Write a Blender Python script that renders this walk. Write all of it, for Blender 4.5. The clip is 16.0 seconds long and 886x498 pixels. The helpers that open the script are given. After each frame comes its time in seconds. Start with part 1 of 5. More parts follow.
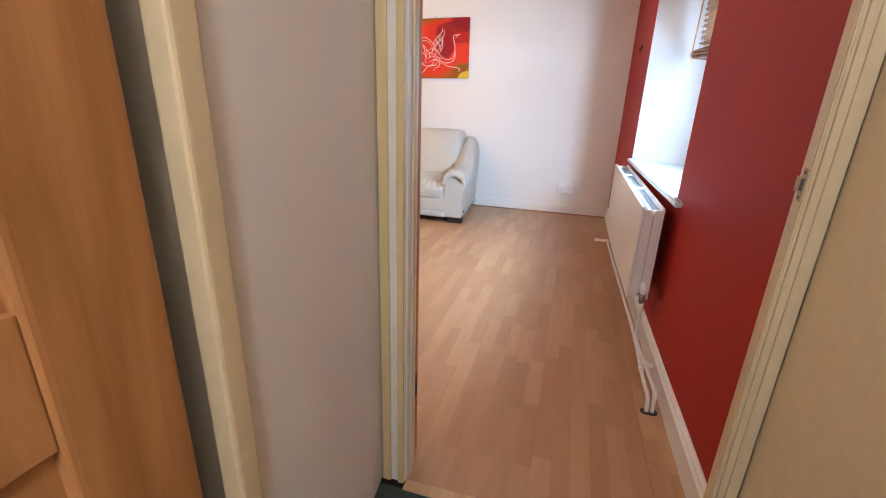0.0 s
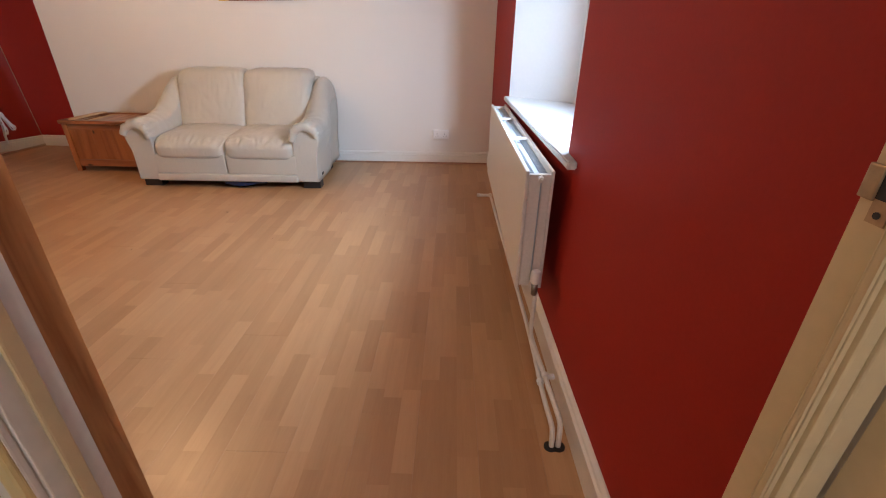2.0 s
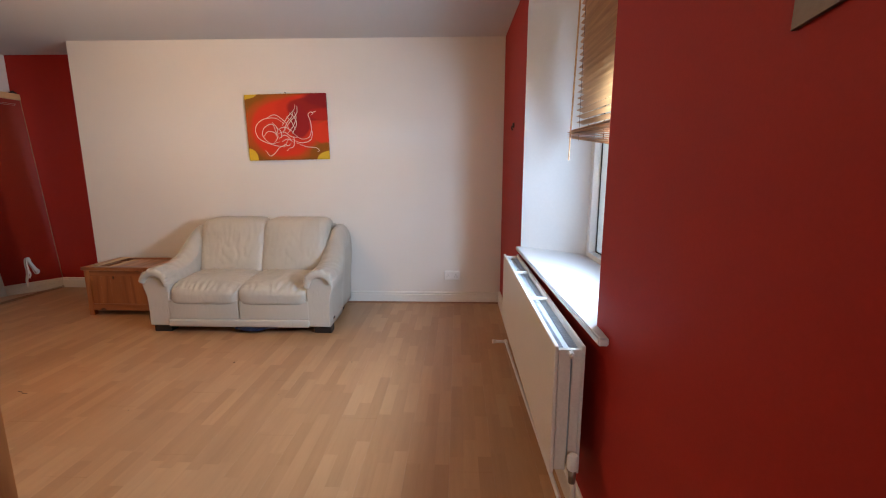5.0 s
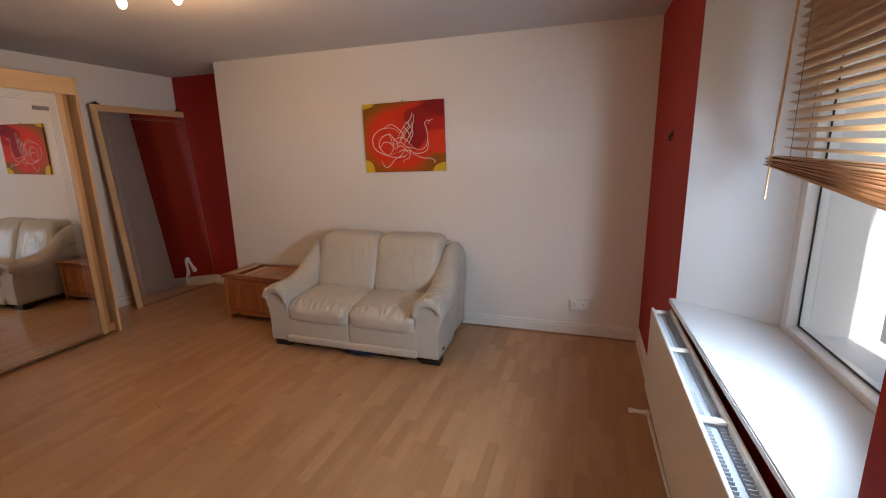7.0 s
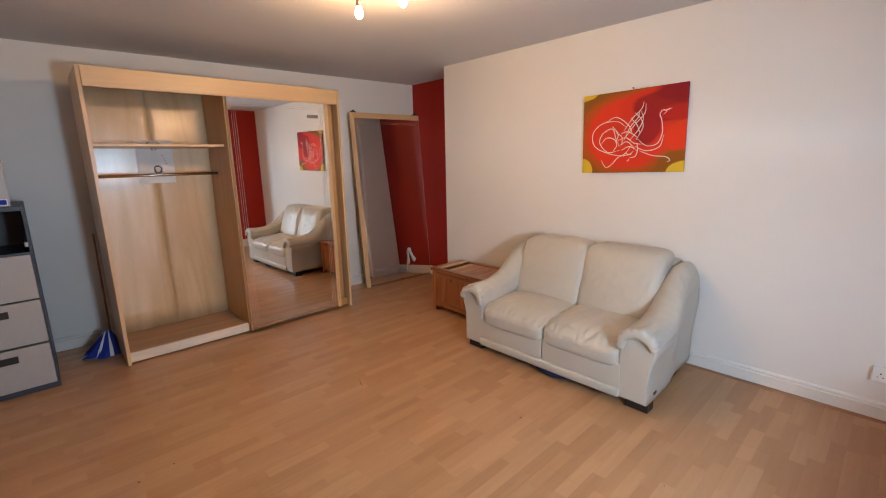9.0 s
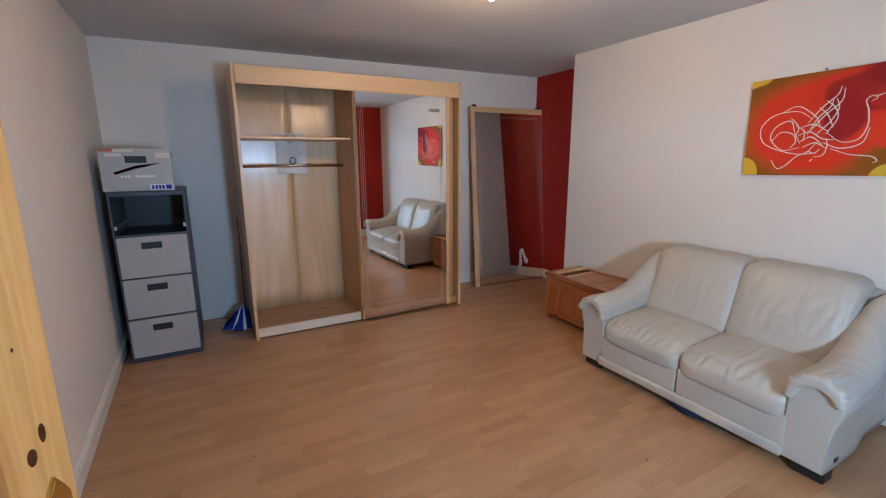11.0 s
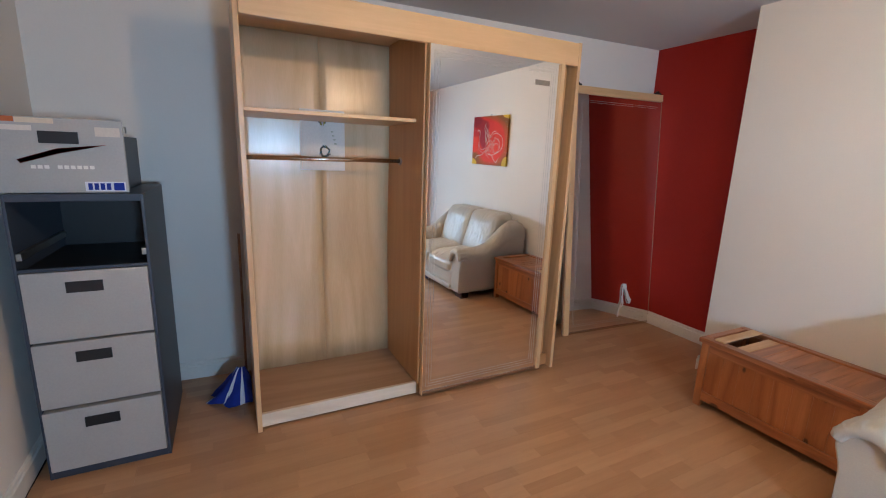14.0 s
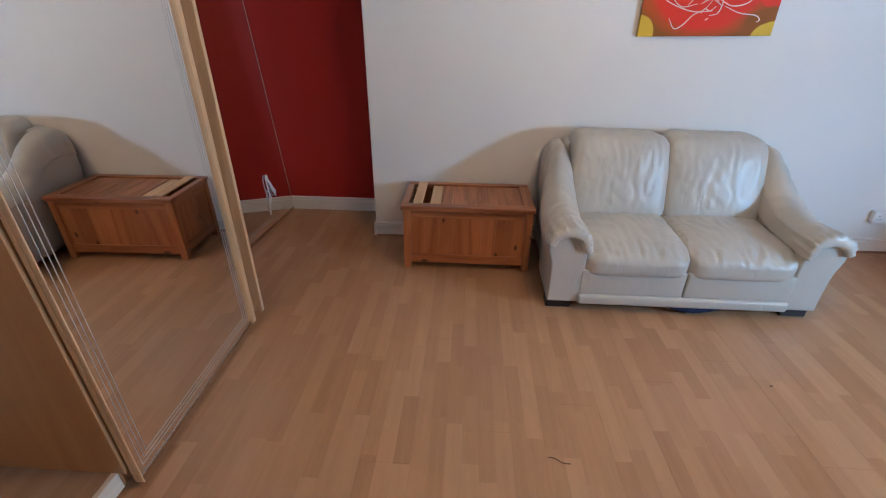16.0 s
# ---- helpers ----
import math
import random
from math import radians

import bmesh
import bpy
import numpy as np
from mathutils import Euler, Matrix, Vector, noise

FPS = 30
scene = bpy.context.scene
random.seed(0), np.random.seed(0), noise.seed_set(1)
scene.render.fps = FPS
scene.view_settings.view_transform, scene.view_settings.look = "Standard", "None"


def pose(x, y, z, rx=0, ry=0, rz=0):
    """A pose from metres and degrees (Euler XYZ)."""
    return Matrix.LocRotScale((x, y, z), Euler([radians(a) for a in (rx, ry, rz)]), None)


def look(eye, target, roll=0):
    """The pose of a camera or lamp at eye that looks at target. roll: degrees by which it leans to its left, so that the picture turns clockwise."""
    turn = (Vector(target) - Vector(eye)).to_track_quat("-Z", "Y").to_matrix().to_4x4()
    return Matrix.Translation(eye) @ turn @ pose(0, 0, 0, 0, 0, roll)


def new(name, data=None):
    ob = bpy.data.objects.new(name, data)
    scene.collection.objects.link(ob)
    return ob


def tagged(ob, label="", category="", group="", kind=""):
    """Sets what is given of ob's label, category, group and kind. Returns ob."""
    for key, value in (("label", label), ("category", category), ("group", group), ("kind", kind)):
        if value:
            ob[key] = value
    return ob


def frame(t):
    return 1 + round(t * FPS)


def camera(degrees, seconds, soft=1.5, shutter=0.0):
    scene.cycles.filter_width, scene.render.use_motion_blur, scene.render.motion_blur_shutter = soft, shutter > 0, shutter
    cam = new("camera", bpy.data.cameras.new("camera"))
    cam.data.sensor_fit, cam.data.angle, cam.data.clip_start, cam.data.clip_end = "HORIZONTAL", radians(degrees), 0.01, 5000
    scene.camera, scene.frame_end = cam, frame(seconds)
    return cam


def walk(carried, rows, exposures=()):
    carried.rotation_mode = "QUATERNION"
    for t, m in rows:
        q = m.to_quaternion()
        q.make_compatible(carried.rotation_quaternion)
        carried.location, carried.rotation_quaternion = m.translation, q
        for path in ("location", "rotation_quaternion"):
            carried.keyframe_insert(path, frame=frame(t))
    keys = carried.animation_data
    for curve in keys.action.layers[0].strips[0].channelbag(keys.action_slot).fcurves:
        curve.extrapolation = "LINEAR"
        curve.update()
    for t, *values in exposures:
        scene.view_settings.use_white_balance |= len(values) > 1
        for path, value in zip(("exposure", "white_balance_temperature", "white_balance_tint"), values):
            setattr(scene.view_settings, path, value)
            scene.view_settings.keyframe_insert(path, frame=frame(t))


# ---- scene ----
cam = camera(91.3, 16.0, soft=1.1)
PATH = [
    (0, (0.39, 1.455, 1.176), (-0.126, 3.273, 0.522), 1.9),
    (0.5, (0.381, 1.709, 1.161), (0.236, 3.547, 0.388), 1.2),
    (1, (0.424, 1.898, 1.137), (0.397, 3.705, 0.28), 1.8),
    (1.5, (0.483, 2.059, 1.116), (0.456, 3.855, 0.235), 1.4),
    (2, (0.482, 2.147, 1.144), (0.447, 3.939, 0.257), 0.7),
    (2.5, (0.472, 2.182, 1.174), (0.425, 4.036, 0.428), -0.2),
    (3, (0.468, 2.166, 1.2), (0.419, 4.098, 0.686), -0.2),
    (3.5, (0.466, 2.147, 1.236), (0.412, 4.124, 0.941), 0.0),
    (6, (0.392, 2.492, 1.408), (0.299, 4.446, 0.994), -0.4),
    (6.5, (0.421, 2.657, 1.514), (0.007, 4.566, 1.084), -1.0),
    (7, (0.376, 2.741, 1.535), (-0.239, 4.596, 1.108), -1.1),
    (7.5, (0.305, 2.861, 1.56), (-0.504, 4.639, 1.134), -1.1),
    (8, (0.291, 2.97, 1.548), (-0.681, 4.668, 1.129), -1.1),
    (8.5, (0.307, 3.053, 1.531), (-0.967, 4.541, 1.127), -1.1),
    (9, (0.294, 3.068, 1.517), (-1.139, 4.404, 1.112), -1.3),
    (9.5, (0.279, 3.067, 1.503), (-1.229, 4.318, 1.101), -0.8),
    (10, (0.263, 3.077, 1.519), (-1.316, 4.233, 1.109), -0.8),
    (12.3, (-0.313, 3.219, 1.473), (-2.118, 3.985, 1.076), 0.6),
    (12.5, (-0.399, 3.185, 1.487), (-2.191, 3.974, 1.081), 1.0),
    (13, (-0.75, 3.274, 1.518), (-2.56, 4.014, 1.101), 1.1),
    (13.5, (-1.047, 3.314, 1.474), (-2.871, 4.019, 1.056), 1.4),
    (14, (-1.393, 3.333, 1.486), (-3.143, 4.206, 1.065), 2.0),
    (14.5, (-1.753, 3.44, 1.454), (-3.31, 4.568, 0.901), 1.3),
    (15, (-2.041, 3.577, 1.416), (-3.341, 4.927, 0.719), -0.6),
    (15.5, (-2.336, 3.584, 1.443), (-2.935, 5.277, 0.564), -0.8),
    (16, (-2.534, 3.437, 1.471), (-2.625, 5.199, 0.528), 0.7),
]
EXPOSURES = [
    (0.0, 2.1, 5800, 12), (0.6, 1.85, 5200, 11), (1.0, 1.8, 5400, 13), (1.5, 1.7, 6400, 17), (2.2, 1.6, 6500, 16), (3.0, 1.45, 6200, 14), (3.5, 1.4, 6300, 14), (6.0, 1.22, 6600, 18),
    (6.5, 0.95, 6900, 20), (7.0, 0.8, 6900, 18), (7.5, 0.85, 7100, 20), (8.0, 1.2, 7200, 18), (8.5, 1.6, 7400, 17), (9.0, 1.6, 6400, 13), (9.5, 1.55, 5700, 9), (10.0, 1.42, 5500, 9),
    (12.5, 1.45, 5200, 3), (13.0, 1.72, 5700, 7), (13.5, 1.8, 5600, 6), (14.5, 1.7, 5100, 4), (15.0, 1.7, 5000, 3), (16.0, 1.55, 4800, 3),
]
walk(cam, [(t, look(eye, target, roll)) for t, eye, target, roll in PATH], EXPOSURES)

# ---- world, sun, lamps ----
world = bpy.data.worlds.new("sky")
scene.world = world
world.use_nodes = True
wn = world.node_tree
sky = wn.nodes.new("ShaderNodeTexSky")
sky.sky_type, sky.sun_disc = "NISHITA", False
sky.sun_elevation, sky.sun_rotation = radians(35), radians(174)
wn.nodes["Background"].inputs["Strength"].default_value = 0.15
wn.links.new(sky.outputs[0], wn.nodes["Background"].inputs["Color"])
sun = new("sun", bpy.data.lights.new("sun", "SUN"))
sun.data.energy, sun.data.angle, sun.data.color = 4.5, radians(0.5), (1, 0.95, 0.87)
sun.matrix_world = look((0.6, -6, 4.2), (0, 0, 0))
BULBS = [(-1.88, 4.51, 2.31), (-1.67, 4.65, 2.345)]
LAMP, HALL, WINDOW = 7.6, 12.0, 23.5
for b in BULBS:
    lamp = new("bulb_light", bpy.data.lights.new("bulb_light", "POINT"))
    lamp.data.energy, lamp.data.color, lamp.data.shadow_soft_size = LAMP, (1, 0.60, 0.28), 0.035
    lamp.location = (b[0], b[1], b[2] - 0.055)
# unseen fill added for the hall, tinted like daylight from behind the doorway
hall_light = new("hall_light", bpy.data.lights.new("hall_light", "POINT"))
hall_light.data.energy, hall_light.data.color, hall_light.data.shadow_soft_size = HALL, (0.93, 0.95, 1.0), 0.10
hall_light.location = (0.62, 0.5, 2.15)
window_light = new("window_light", bpy.data.lights.new("window_light", "AREA"))
window_light.data.shape, window_light.data.size, window_light.data.size_y = "RECTANGLE", 0.36, 0.40
window_light.data.energy, window_light.data.color = WINDOW, (0.56, 0.78, 1)
window_light.matrix_world = look((1.17, 3.96, 1.33), (-0.6, 4.44, 1.28))
window_light.data.spread = radians(150)


# ---- materials ----
def rgb(h):
    return tuple(((int(h[i:i + 2], 16) / 255) ** 2.2) for i in (0, 2, 4)) + (1,)


def mat(name, color, rough=0.6, metal=0.0, vary=0.12, scale=6.0, stretch=(1, 1, 1), bump=0.1, fine=120.0, spec=0.5, coat=0.0, coord="Object", blotch=0.06):
    """A paint-like surface: broad stains, a finer grain and a low relief."""
    m = bpy.data.materials.new(name)
    m.use_nodes = True
    n, l = m.node_tree.nodes, m.node_tree.links
    p = n["Principled BSDF"]
    p.inputs["Roughness"].default_value, p.inputs["Metallic"].default_value = rough, metal
    p.inputs["Specular IOR Level"].default_value, p.inputs["Coat Weight"].default_value = spec, coat
    tc, mp = n.new("ShaderNodeTexCoord"), n.new("ShaderNodeMapping")
    mp.inputs["Scale"].default_value = stretch
    l.new(tc.outputs[coord], mp.inputs["Vector"])
    a, b = n.new("ShaderNodeTexNoise"), n.new("ShaderNodeTexNoise")
    a.inputs["Scale"].default_value, b.inputs["Scale"].default_value = scale, fine
    a.inputs["Detail"].default_value, b.inputs["Detail"].default_value = 4, 3
    l.new(mp.outputs[0], a.inputs["Vector"]), l.new(mp.outputs[0], b.inputs["Vector"])
    mix = n.new("ShaderNodeMix")
    mix.data_type = "RGBA"
    c = color
    mix.inputs[6].default_value = tuple(max(0, v * (1 - vary)) for v in c[:3]) + (1,)
    mix.inputs[7].default_value = tuple(min(1, v * (1 + vary)) for v in c[:3]) + (1,)
    l.new(a.outputs["Fac"], mix.inputs[0])
    mix2 = n.new("ShaderNodeMix")
    mix2.data_type = "RGBA"
    mix2.blend_type = "MULTIPLY"
    mix2.inputs[0].default_value = blotch * 3
    l.new(mix.outputs[2], mix2.inputs[6]), l.new(b.outputs["Fac"], mix2.inputs[7])
    l.new(mix2.outputs[2], p.inputs["Base Color"])
    bp = n.new("ShaderNodeBump")
    bp.inputs["Strength"].default_value, bp.inputs["Distance"].default_value = bump, 0.004
    l.new(b.outputs["Fac"], bp.inputs["Height"])
    l.new(bp.outputs[0], p.inputs["Normal"])
    m["bsdf"] = p.name
    return m


def wood(name, dark, light, axis="Z", rough=0.45, ring=9.0, coat=0.15, knots=0.0, vary=0.0, fine=55.0, mixed=0.8):
    """Sawn wood with its grain along one axis, fine pores and, if asked, knots."""
    m = bpy.data.materials.new(name)
    m.use_nodes = True
    n, l = m.node_tree.nodes, m.node_tree.links
    p = n["Principled BSDF"]
    p.inputs["Roughness"].default_value, p.inputs["Coat Weight"].default_value = rough, coat
    p.inputs["Coat Roughness"].default_value = 0.3
    geo, mp = n.new("ShaderNodeNewGeometry"), n.new("ShaderNodeMapping")
    s = {"X": (0.07, 1, 1), "Y": (1, 0.07, 1), "Z": (1, 1, 0.07)}[axis]
    mp.inputs["Scale"].default_value = s
    l.new(geo.outputs["Position"], mp.inputs["Vector"])
    w, f = n.new("ShaderNodeTexNoise"), n.new("ShaderNodeTexNoise")
    w.inputs["Scale"].default_value, w.inputs["Detail"].default_value, w.inputs["Distortion"].default_value = ring, 3, 1.2
    f.inputs["Scale"].default_value, f.inputs["Detail"].default_value = fine * 4, 4
    l.new(mp.outputs[0], w.inputs["Vector"]), l.new(mp.outputs[0], f.inputs["Vector"])
    mul = n.new("ShaderNodeMath")
    mul.operation = "MULTIPLY"
    mul.inputs[1].default_value = 9.0
    sn = n.new("ShaderNodeMath")
    sn.operation = "PINGPONG"
    sn.inputs[1].default_value = 1.0
    l.new(w.outputs["Fac"], mul.inputs[0]), l.new(mul.outputs[0], sn.inputs[0])
    add = n.new("ShaderNodeMix")
    add.inputs[0].default_value = 0.45
    l.new(sn.outputs[0], add.inputs[2]), l.new(f.outputs["Fac"], add.inputs[3])
    ramp = n.new("ShaderNodeValToRGB")
    ramp.color_ramp.elements[0].color, ramp.color_ramp.elements[1].color = dark, light
    ramp.color_ramp.elements[0].position, ramp.color_ramp.elements[1].position = 0.5 - mixed / 2, 0.5 + mixed / 2 - 0.1
    l.new(add.outputs[0], ramp.inputs["Fac"])
    out = ramp.outputs["Color"]
    if knots:
        v = n.new("ShaderNodeTexVoronoi")
        v.inputs["Scale"].default_value = knots
        mk = n.new("ShaderNodeMapping")
        mk.inputs["Scale"].default_value = {"X": (0.55, 1, 1), "Y": (1, 0.55, 1), "Z": (1, 1, 0.55)}[axis]
        l.new(geo.outputs["Position"], mk.inputs["Vector"]), l.new(mk.outputs[0], v.inputs["Vector"])
        kr = n.new("ShaderNodeValToRGB")
        kr.color_ramp.elements[0].color, kr.color_ramp.elements[1].color = (1, 1, 1, 1), (0, 0, 0, 1)
        kr.color_ramp.elements[0].position, kr.color_ramp.elements[1].position = 0.07, 0.13
        l.new(v.outputs["Distance"], kr.inputs["Fac"])
        kx = n.new("ShaderNodeMix")
        kx.data_type = "RGBA"
        kx.inputs[7].default_value = tuple(c * 0.28 for c in dark[:3]) + (1,)
        l.new(kr.outputs["Color"], kx.inputs[0]), l.new(out, kx.inputs[6])
        out = kx.outputs[2]
    if vary:
        oi, hv = n.new("ShaderNodeObjectInfo"), n.new("ShaderNodeHueSaturation")
        mr = n.new("ShaderNodeMapRange")
        mr.inputs["To Min"].default_value, mr.inputs["To Max"].default_value = 1 - vary, 1 + vary
        l.new(oi.outputs["Random"], mr.inputs["Value"]), l.new(mr.outputs[0], hv.inputs["Value"])
        l.new(out, hv.inputs["Color"])
        out = hv.outputs["Color"]
    l.new(out, p.inputs["Base Color"])
    bp = n.new("ShaderNodeBump")
    bp.inputs["Strength"].default_value, bp.inputs["Distance"].default_value = 0.15, 0.002
    l.new(add.outputs[0], bp.inputs["Height"]), l.new(bp.outputs[0], p.inputs["Normal"])
    return m


def leather(name, color):
    """Soft leather: a fine grain, shallow ridged folds and a satin sheen."""
    m = mat(name, color, 0.40, vary=0.07, scale=5, bump=0.15, fine=180, blotch=0.05)
    n, l = m.node_tree.nodes, m.node_tree.links
    p = n["Principled BSDF"]
    old = p.inputs["Normal"].links[0].from_node
    geo, mp, t = n.new("ShaderNodeNewGeometry"), n.new("ShaderNodeMapping"), n.new("ShaderNodeTexNoise")
    mp.inputs["Scale"].default_value = (1.5, 0.75, 0.6)
    t.noise_type = "RIDGED_MULTIFRACTAL"
    t.inputs["Scale"].default_value, t.inputs["Detail"].default_value, t.inputs["Distortion"].default_value = 17, 2.0, 0.7
    l.new(geo.outputs["Position"], mp.inputs["Vector"]), l.new(mp.outputs[0], t.inputs["Vector"])
    mask, ramp, mul = n.new("ShaderNodeTexNoise"), n.new("ShaderNodeMapRange"), n.new("ShaderNodeMath")
    mask.inputs["Scale"].default_value = 4.5
    ramp.inputs["From Min"].default_value, ramp.inputs["From Max"].default_value = 0.42, 0.66
    mul.operation = "MULTIPLY"
    l.new(geo.outputs["Position"], mask.inputs["Vector"]), l.new(mask.outputs["Fac"], ramp.inputs["Value"])
    l.new(ramp.outputs[0], mul.inputs[0]), l.new(t.outputs["Fac"], mul.inputs[1])
    bp = n.new("ShaderNodeBump")
    bp.inputs["Strength"].default_value, bp.inputs["Distance"].default_value = 0.5, 0.006
    bp.invert = True
    l.new(mul.outputs[0], bp.inputs["Height"]), l.new(old.outputs[0], bp.inputs["Normal"]), l.new(bp.outputs[0], p.inputs["Normal"])
    return m


def floor_wood():
    """Three-strip beech laminate: narrow strips of differing tone, staggered along y."""
    m = bpy.data.materials.new("beech_laminate")
    m.use_nodes = True
    n, l = m.node_tree.nodes, m.node_tree.links
    p = n["Principled BSDF"]
    geo, sx = n.new("ShaderNodeNewGeometry"), n.new("ShaderNodeSeparateXYZ")
    l.new(geo.outputs["Position"], sx.inputs[0])

    def math_(op, a, b=None):
        k = n.new("ShaderNodeMath")
        k.operation = op
        for i, v in enumerate((a, b)):
            if v is None:
                continue
            if isinstance(v, (int, float)):
                k.inputs[i].default_value = v
            else:
                l.new(v, k.inputs[i])
        return k.outputs[0]

    ix = math_("FLOOR", math_("DIVIDE", math_("ADD", sx.outputs[0], 10 * 0.193), 0.193 / 3))
    wn1 = n.new("ShaderNodeTexWhiteNoise")
    wn1.noise_dimensions = "1D"
    l.new(ix, wn1.inputs["W"])
    iy = math_("FLOOR", math_("ADD", math_("DIVIDE", sx.outputs[1], 0.33), math_("MULTIPLY", wn1.outputs["Value"], 7.3)))
    cb = n.new("ShaderNodeCombineXYZ")
    l.new(ix, cb.inputs[0]), l.new(iy, cb.inputs[1])
    wn2 = n.new("ShaderNodeTexWhiteNoise")
    wn2.noise_dimensions = "2D"
    l.new(cb.outputs[0], wn2.inputs["Vector"])
    cr = n.new("ShaderNodeValToRGB")
    e = cr.color_ramp.elements
    e[0].color, e[1].color = FLOOR_DARK, FLOOR_LIGHT
    e[0].position, e[1].position = 0.0, 1.0
    l.new(wn2.outputs["Value"], cr.inputs["Fac"])
    va = n.new("ShaderNodeVectorMath")
    va.operation = "MULTIPLY_ADD"
    l.new(geo.outputs["Position"], va.inputs[0])
    va.inputs[1].default_value = (1, 0.06, 1)
    l.new(wn2.outputs["Color"], va.inputs[2])
    g1, g2 = n.new("ShaderNodeTexNoise"), n.new("ShaderNodeTexNoise")
    g1.inputs["Scale"].default_value, g1.inputs["Detail"].default_value, g1.inputs["Distortion"].default_value = 38, 4, 0.0
    g2.inputs["Scale"].default_value, g2.inputs["Detail"].default_value = 260, 3
    l.new(va.outputs[0], g1.inputs["Vector"]), l.new(va.outputs[0], g2.inputs["Vector"])
    gr = n.new("ShaderNodeValToRGB")
    gr.color_ramp.elements[0].color, gr.color_ramp.elements[1].color = (0.70, 0.62, 0.55, 1), (1, 1, 1, 1)
    gr.color_ramp.elements[0].position, gr.color_ramp.elements[1].position = 0.30, 0.62
    l.new(math_("ADD", math_("MULTIPLY", g1.outputs["Fac"], 0.65), math_("MULTIPLY", g2.outputs["Fac"], 0.35)), gr.inputs["Fac"])
    mx = n.new("ShaderNodeMix")
    mx.data_type, mx.blend_type = "RGBA", "MULTIPLY"
    mx.inputs[0].default_value = 0.38
    l.new(cr.outputs["Color"], mx.inputs[6]), l.new(gr.outputs["Color"], mx.inputs[7])
    l.new(mx.outputs[2], p.inputs["Base Color"])
    rr = n.new("ShaderNodeMapRange")
    rr.inputs["To Min"].default_value, rr.inputs["To Max"].default_value = 0.29, 0.33
    l.new(g1.outputs["Fac"], rr.inputs["Value"]), l.new(rr.outputs[0], p.inputs["Roughness"])
    bp = n.new("ShaderNodeBump")
    bp.inputs["Strength"].default_value, bp.inputs["Distance"].default_value = 0.04, 0.001
    l.new(g2.outputs["Fac"], bp.inputs["Height"]), l.new(bp.outputs[0], p.inputs["Normal"])
    return m


def glow(name, color, strength):
    m = bpy.data.materials.new(name)
    m.use_nodes = True
    p = m.node_tree.nodes["Principled BSDF"]
    p.inputs["Base Color"].default_value = (0.9, 0.88, 0.8, 1)
    p.inputs["Emission Color"].default_value, p.inputs["Emission Strength"].default_value = color, strength
    return m


def glassy(name):
    m = bpy.data.materials.new(name)
    m.use_nodes = True
    p = m.node_tree.nodes["Principled BSDF"]
    p.inputs["Base Color"].default_value = (0.95, 1, 0.98, 1)
    p.inputs["Transmission Weight"].default_value, p.inputs["Roughness"].default_value, p.inputs["IOR"].default_value = 1, 0.0, 1.02
    return m


FLOOR_DARK, FLOOR_LIGHT = (0.392, 0.206, 0.094, 1), (0.490, 0.278, 0.136, 1)
M_WHITE = mat("cream_emulsion", (0.76, 0.71, 0.65, 1), 0.75, vary=0.04, scale=1.3, bump=0.04, fine=130, coord="Object", blotch=0.02)
M_AGED = mat("aged_cream_gloss", (0.68, 0.54, 0.32, 1), 0.35, vary=0.08, scale=3, bump=0.05, fine=40, blotch=0.05)
# white dimmed in its base colour to hold down the near lamp's glare
M_REVEAL = mat("dimmed_white_paint", (0.64, 0.65, 0.66, 1), 0.5, vary=0.04, scale=1.5, bump=0.15, fine=60, blotch=0.02)
M_RED = mat("red_emulsion", (0.36, 0.018, 0.010, 1), 0.6, vary=0.08, scale=1.2, bump=0.05, fine=120, blotch=0.05, spec=0.22)
M_CEIL = mat("ceiling_emulsion", (0.62, 0.60, 0.58, 1), 0.85, vary=0.03, scale=1.0, bump=0.06, fine=90, blotch=0.02)
M_GLOSS = mat("cream_gloss", (0.76, 0.72, 0.66, 1), 0.32, vary=0.10, scale=5, bump=0.05, fine=40, blotch=0.05)
M_YELLOW = mat("yellowed_gloss", (0.66, 0.51, 0.25, 1), 0.35, vary=0.08, scale=6, bump=0.06, fine=40, blotch=0.05)
M_SKIRT = mat("white_gloss", (0.78, 0.74, 0.68, 1), 0.35, vary=0.06, scale=4, bump=0.05, fine=60, blotch=0.04)
M_FLOOR = floor_wood()
M_BEAD = wood("brown_beading", (0.20, 0.09, 0.045, 1), (0.38, 0.20, 0.11, 1), "X")
M_PINE = wood("varnished_pine", (0.52, 0.22, 0.05, 1), (0.76, 0.40, 0.12, 1), "Z", 0.35, 7, 0.3)
M_KNOT = wood("pine_knot", (0.10, 0.028, 0.008, 1), (0.19, 0.060, 0.018, 1), "Z", 0.35, 60, 0.3)
M_PINE_EDGE = wood("pine_edge", (0.34, 0.13, 0.045, 1), (0.60, 0.29, 0.12, 1), "Z", 0.45, 14, 0.1)
M_CHEST = wood("stained_pine_x", (0.17, 0.045, 0.012, 1), (0.42, 0.150, 0.048, 1), "X", 0.32, 8, 0.3, knots=7.0, vary=0.10)
M_CHEST_Z = wood("stained_pine_z", (0.24, 0.068, 0.017, 1), (0.44, 0.160, 0.048, 1), "Z", 0.32, 3.5, 0.3, knots=9.0, vary=0.03)
M_CHEST_Y = wood("stained_pine_y", (0.20, 0.06, 0.018, 1), (0.42, 0.165, 0.06, 1), "Y", 0.35, 8, 0.3, vary=0.15)
M_RAWPINE = wood("raw_pine", (0.50, 0.30, 0.14, 1), (0.66, 0.44, 0.25, 1), "Y", 0.6, 8, 0.0)
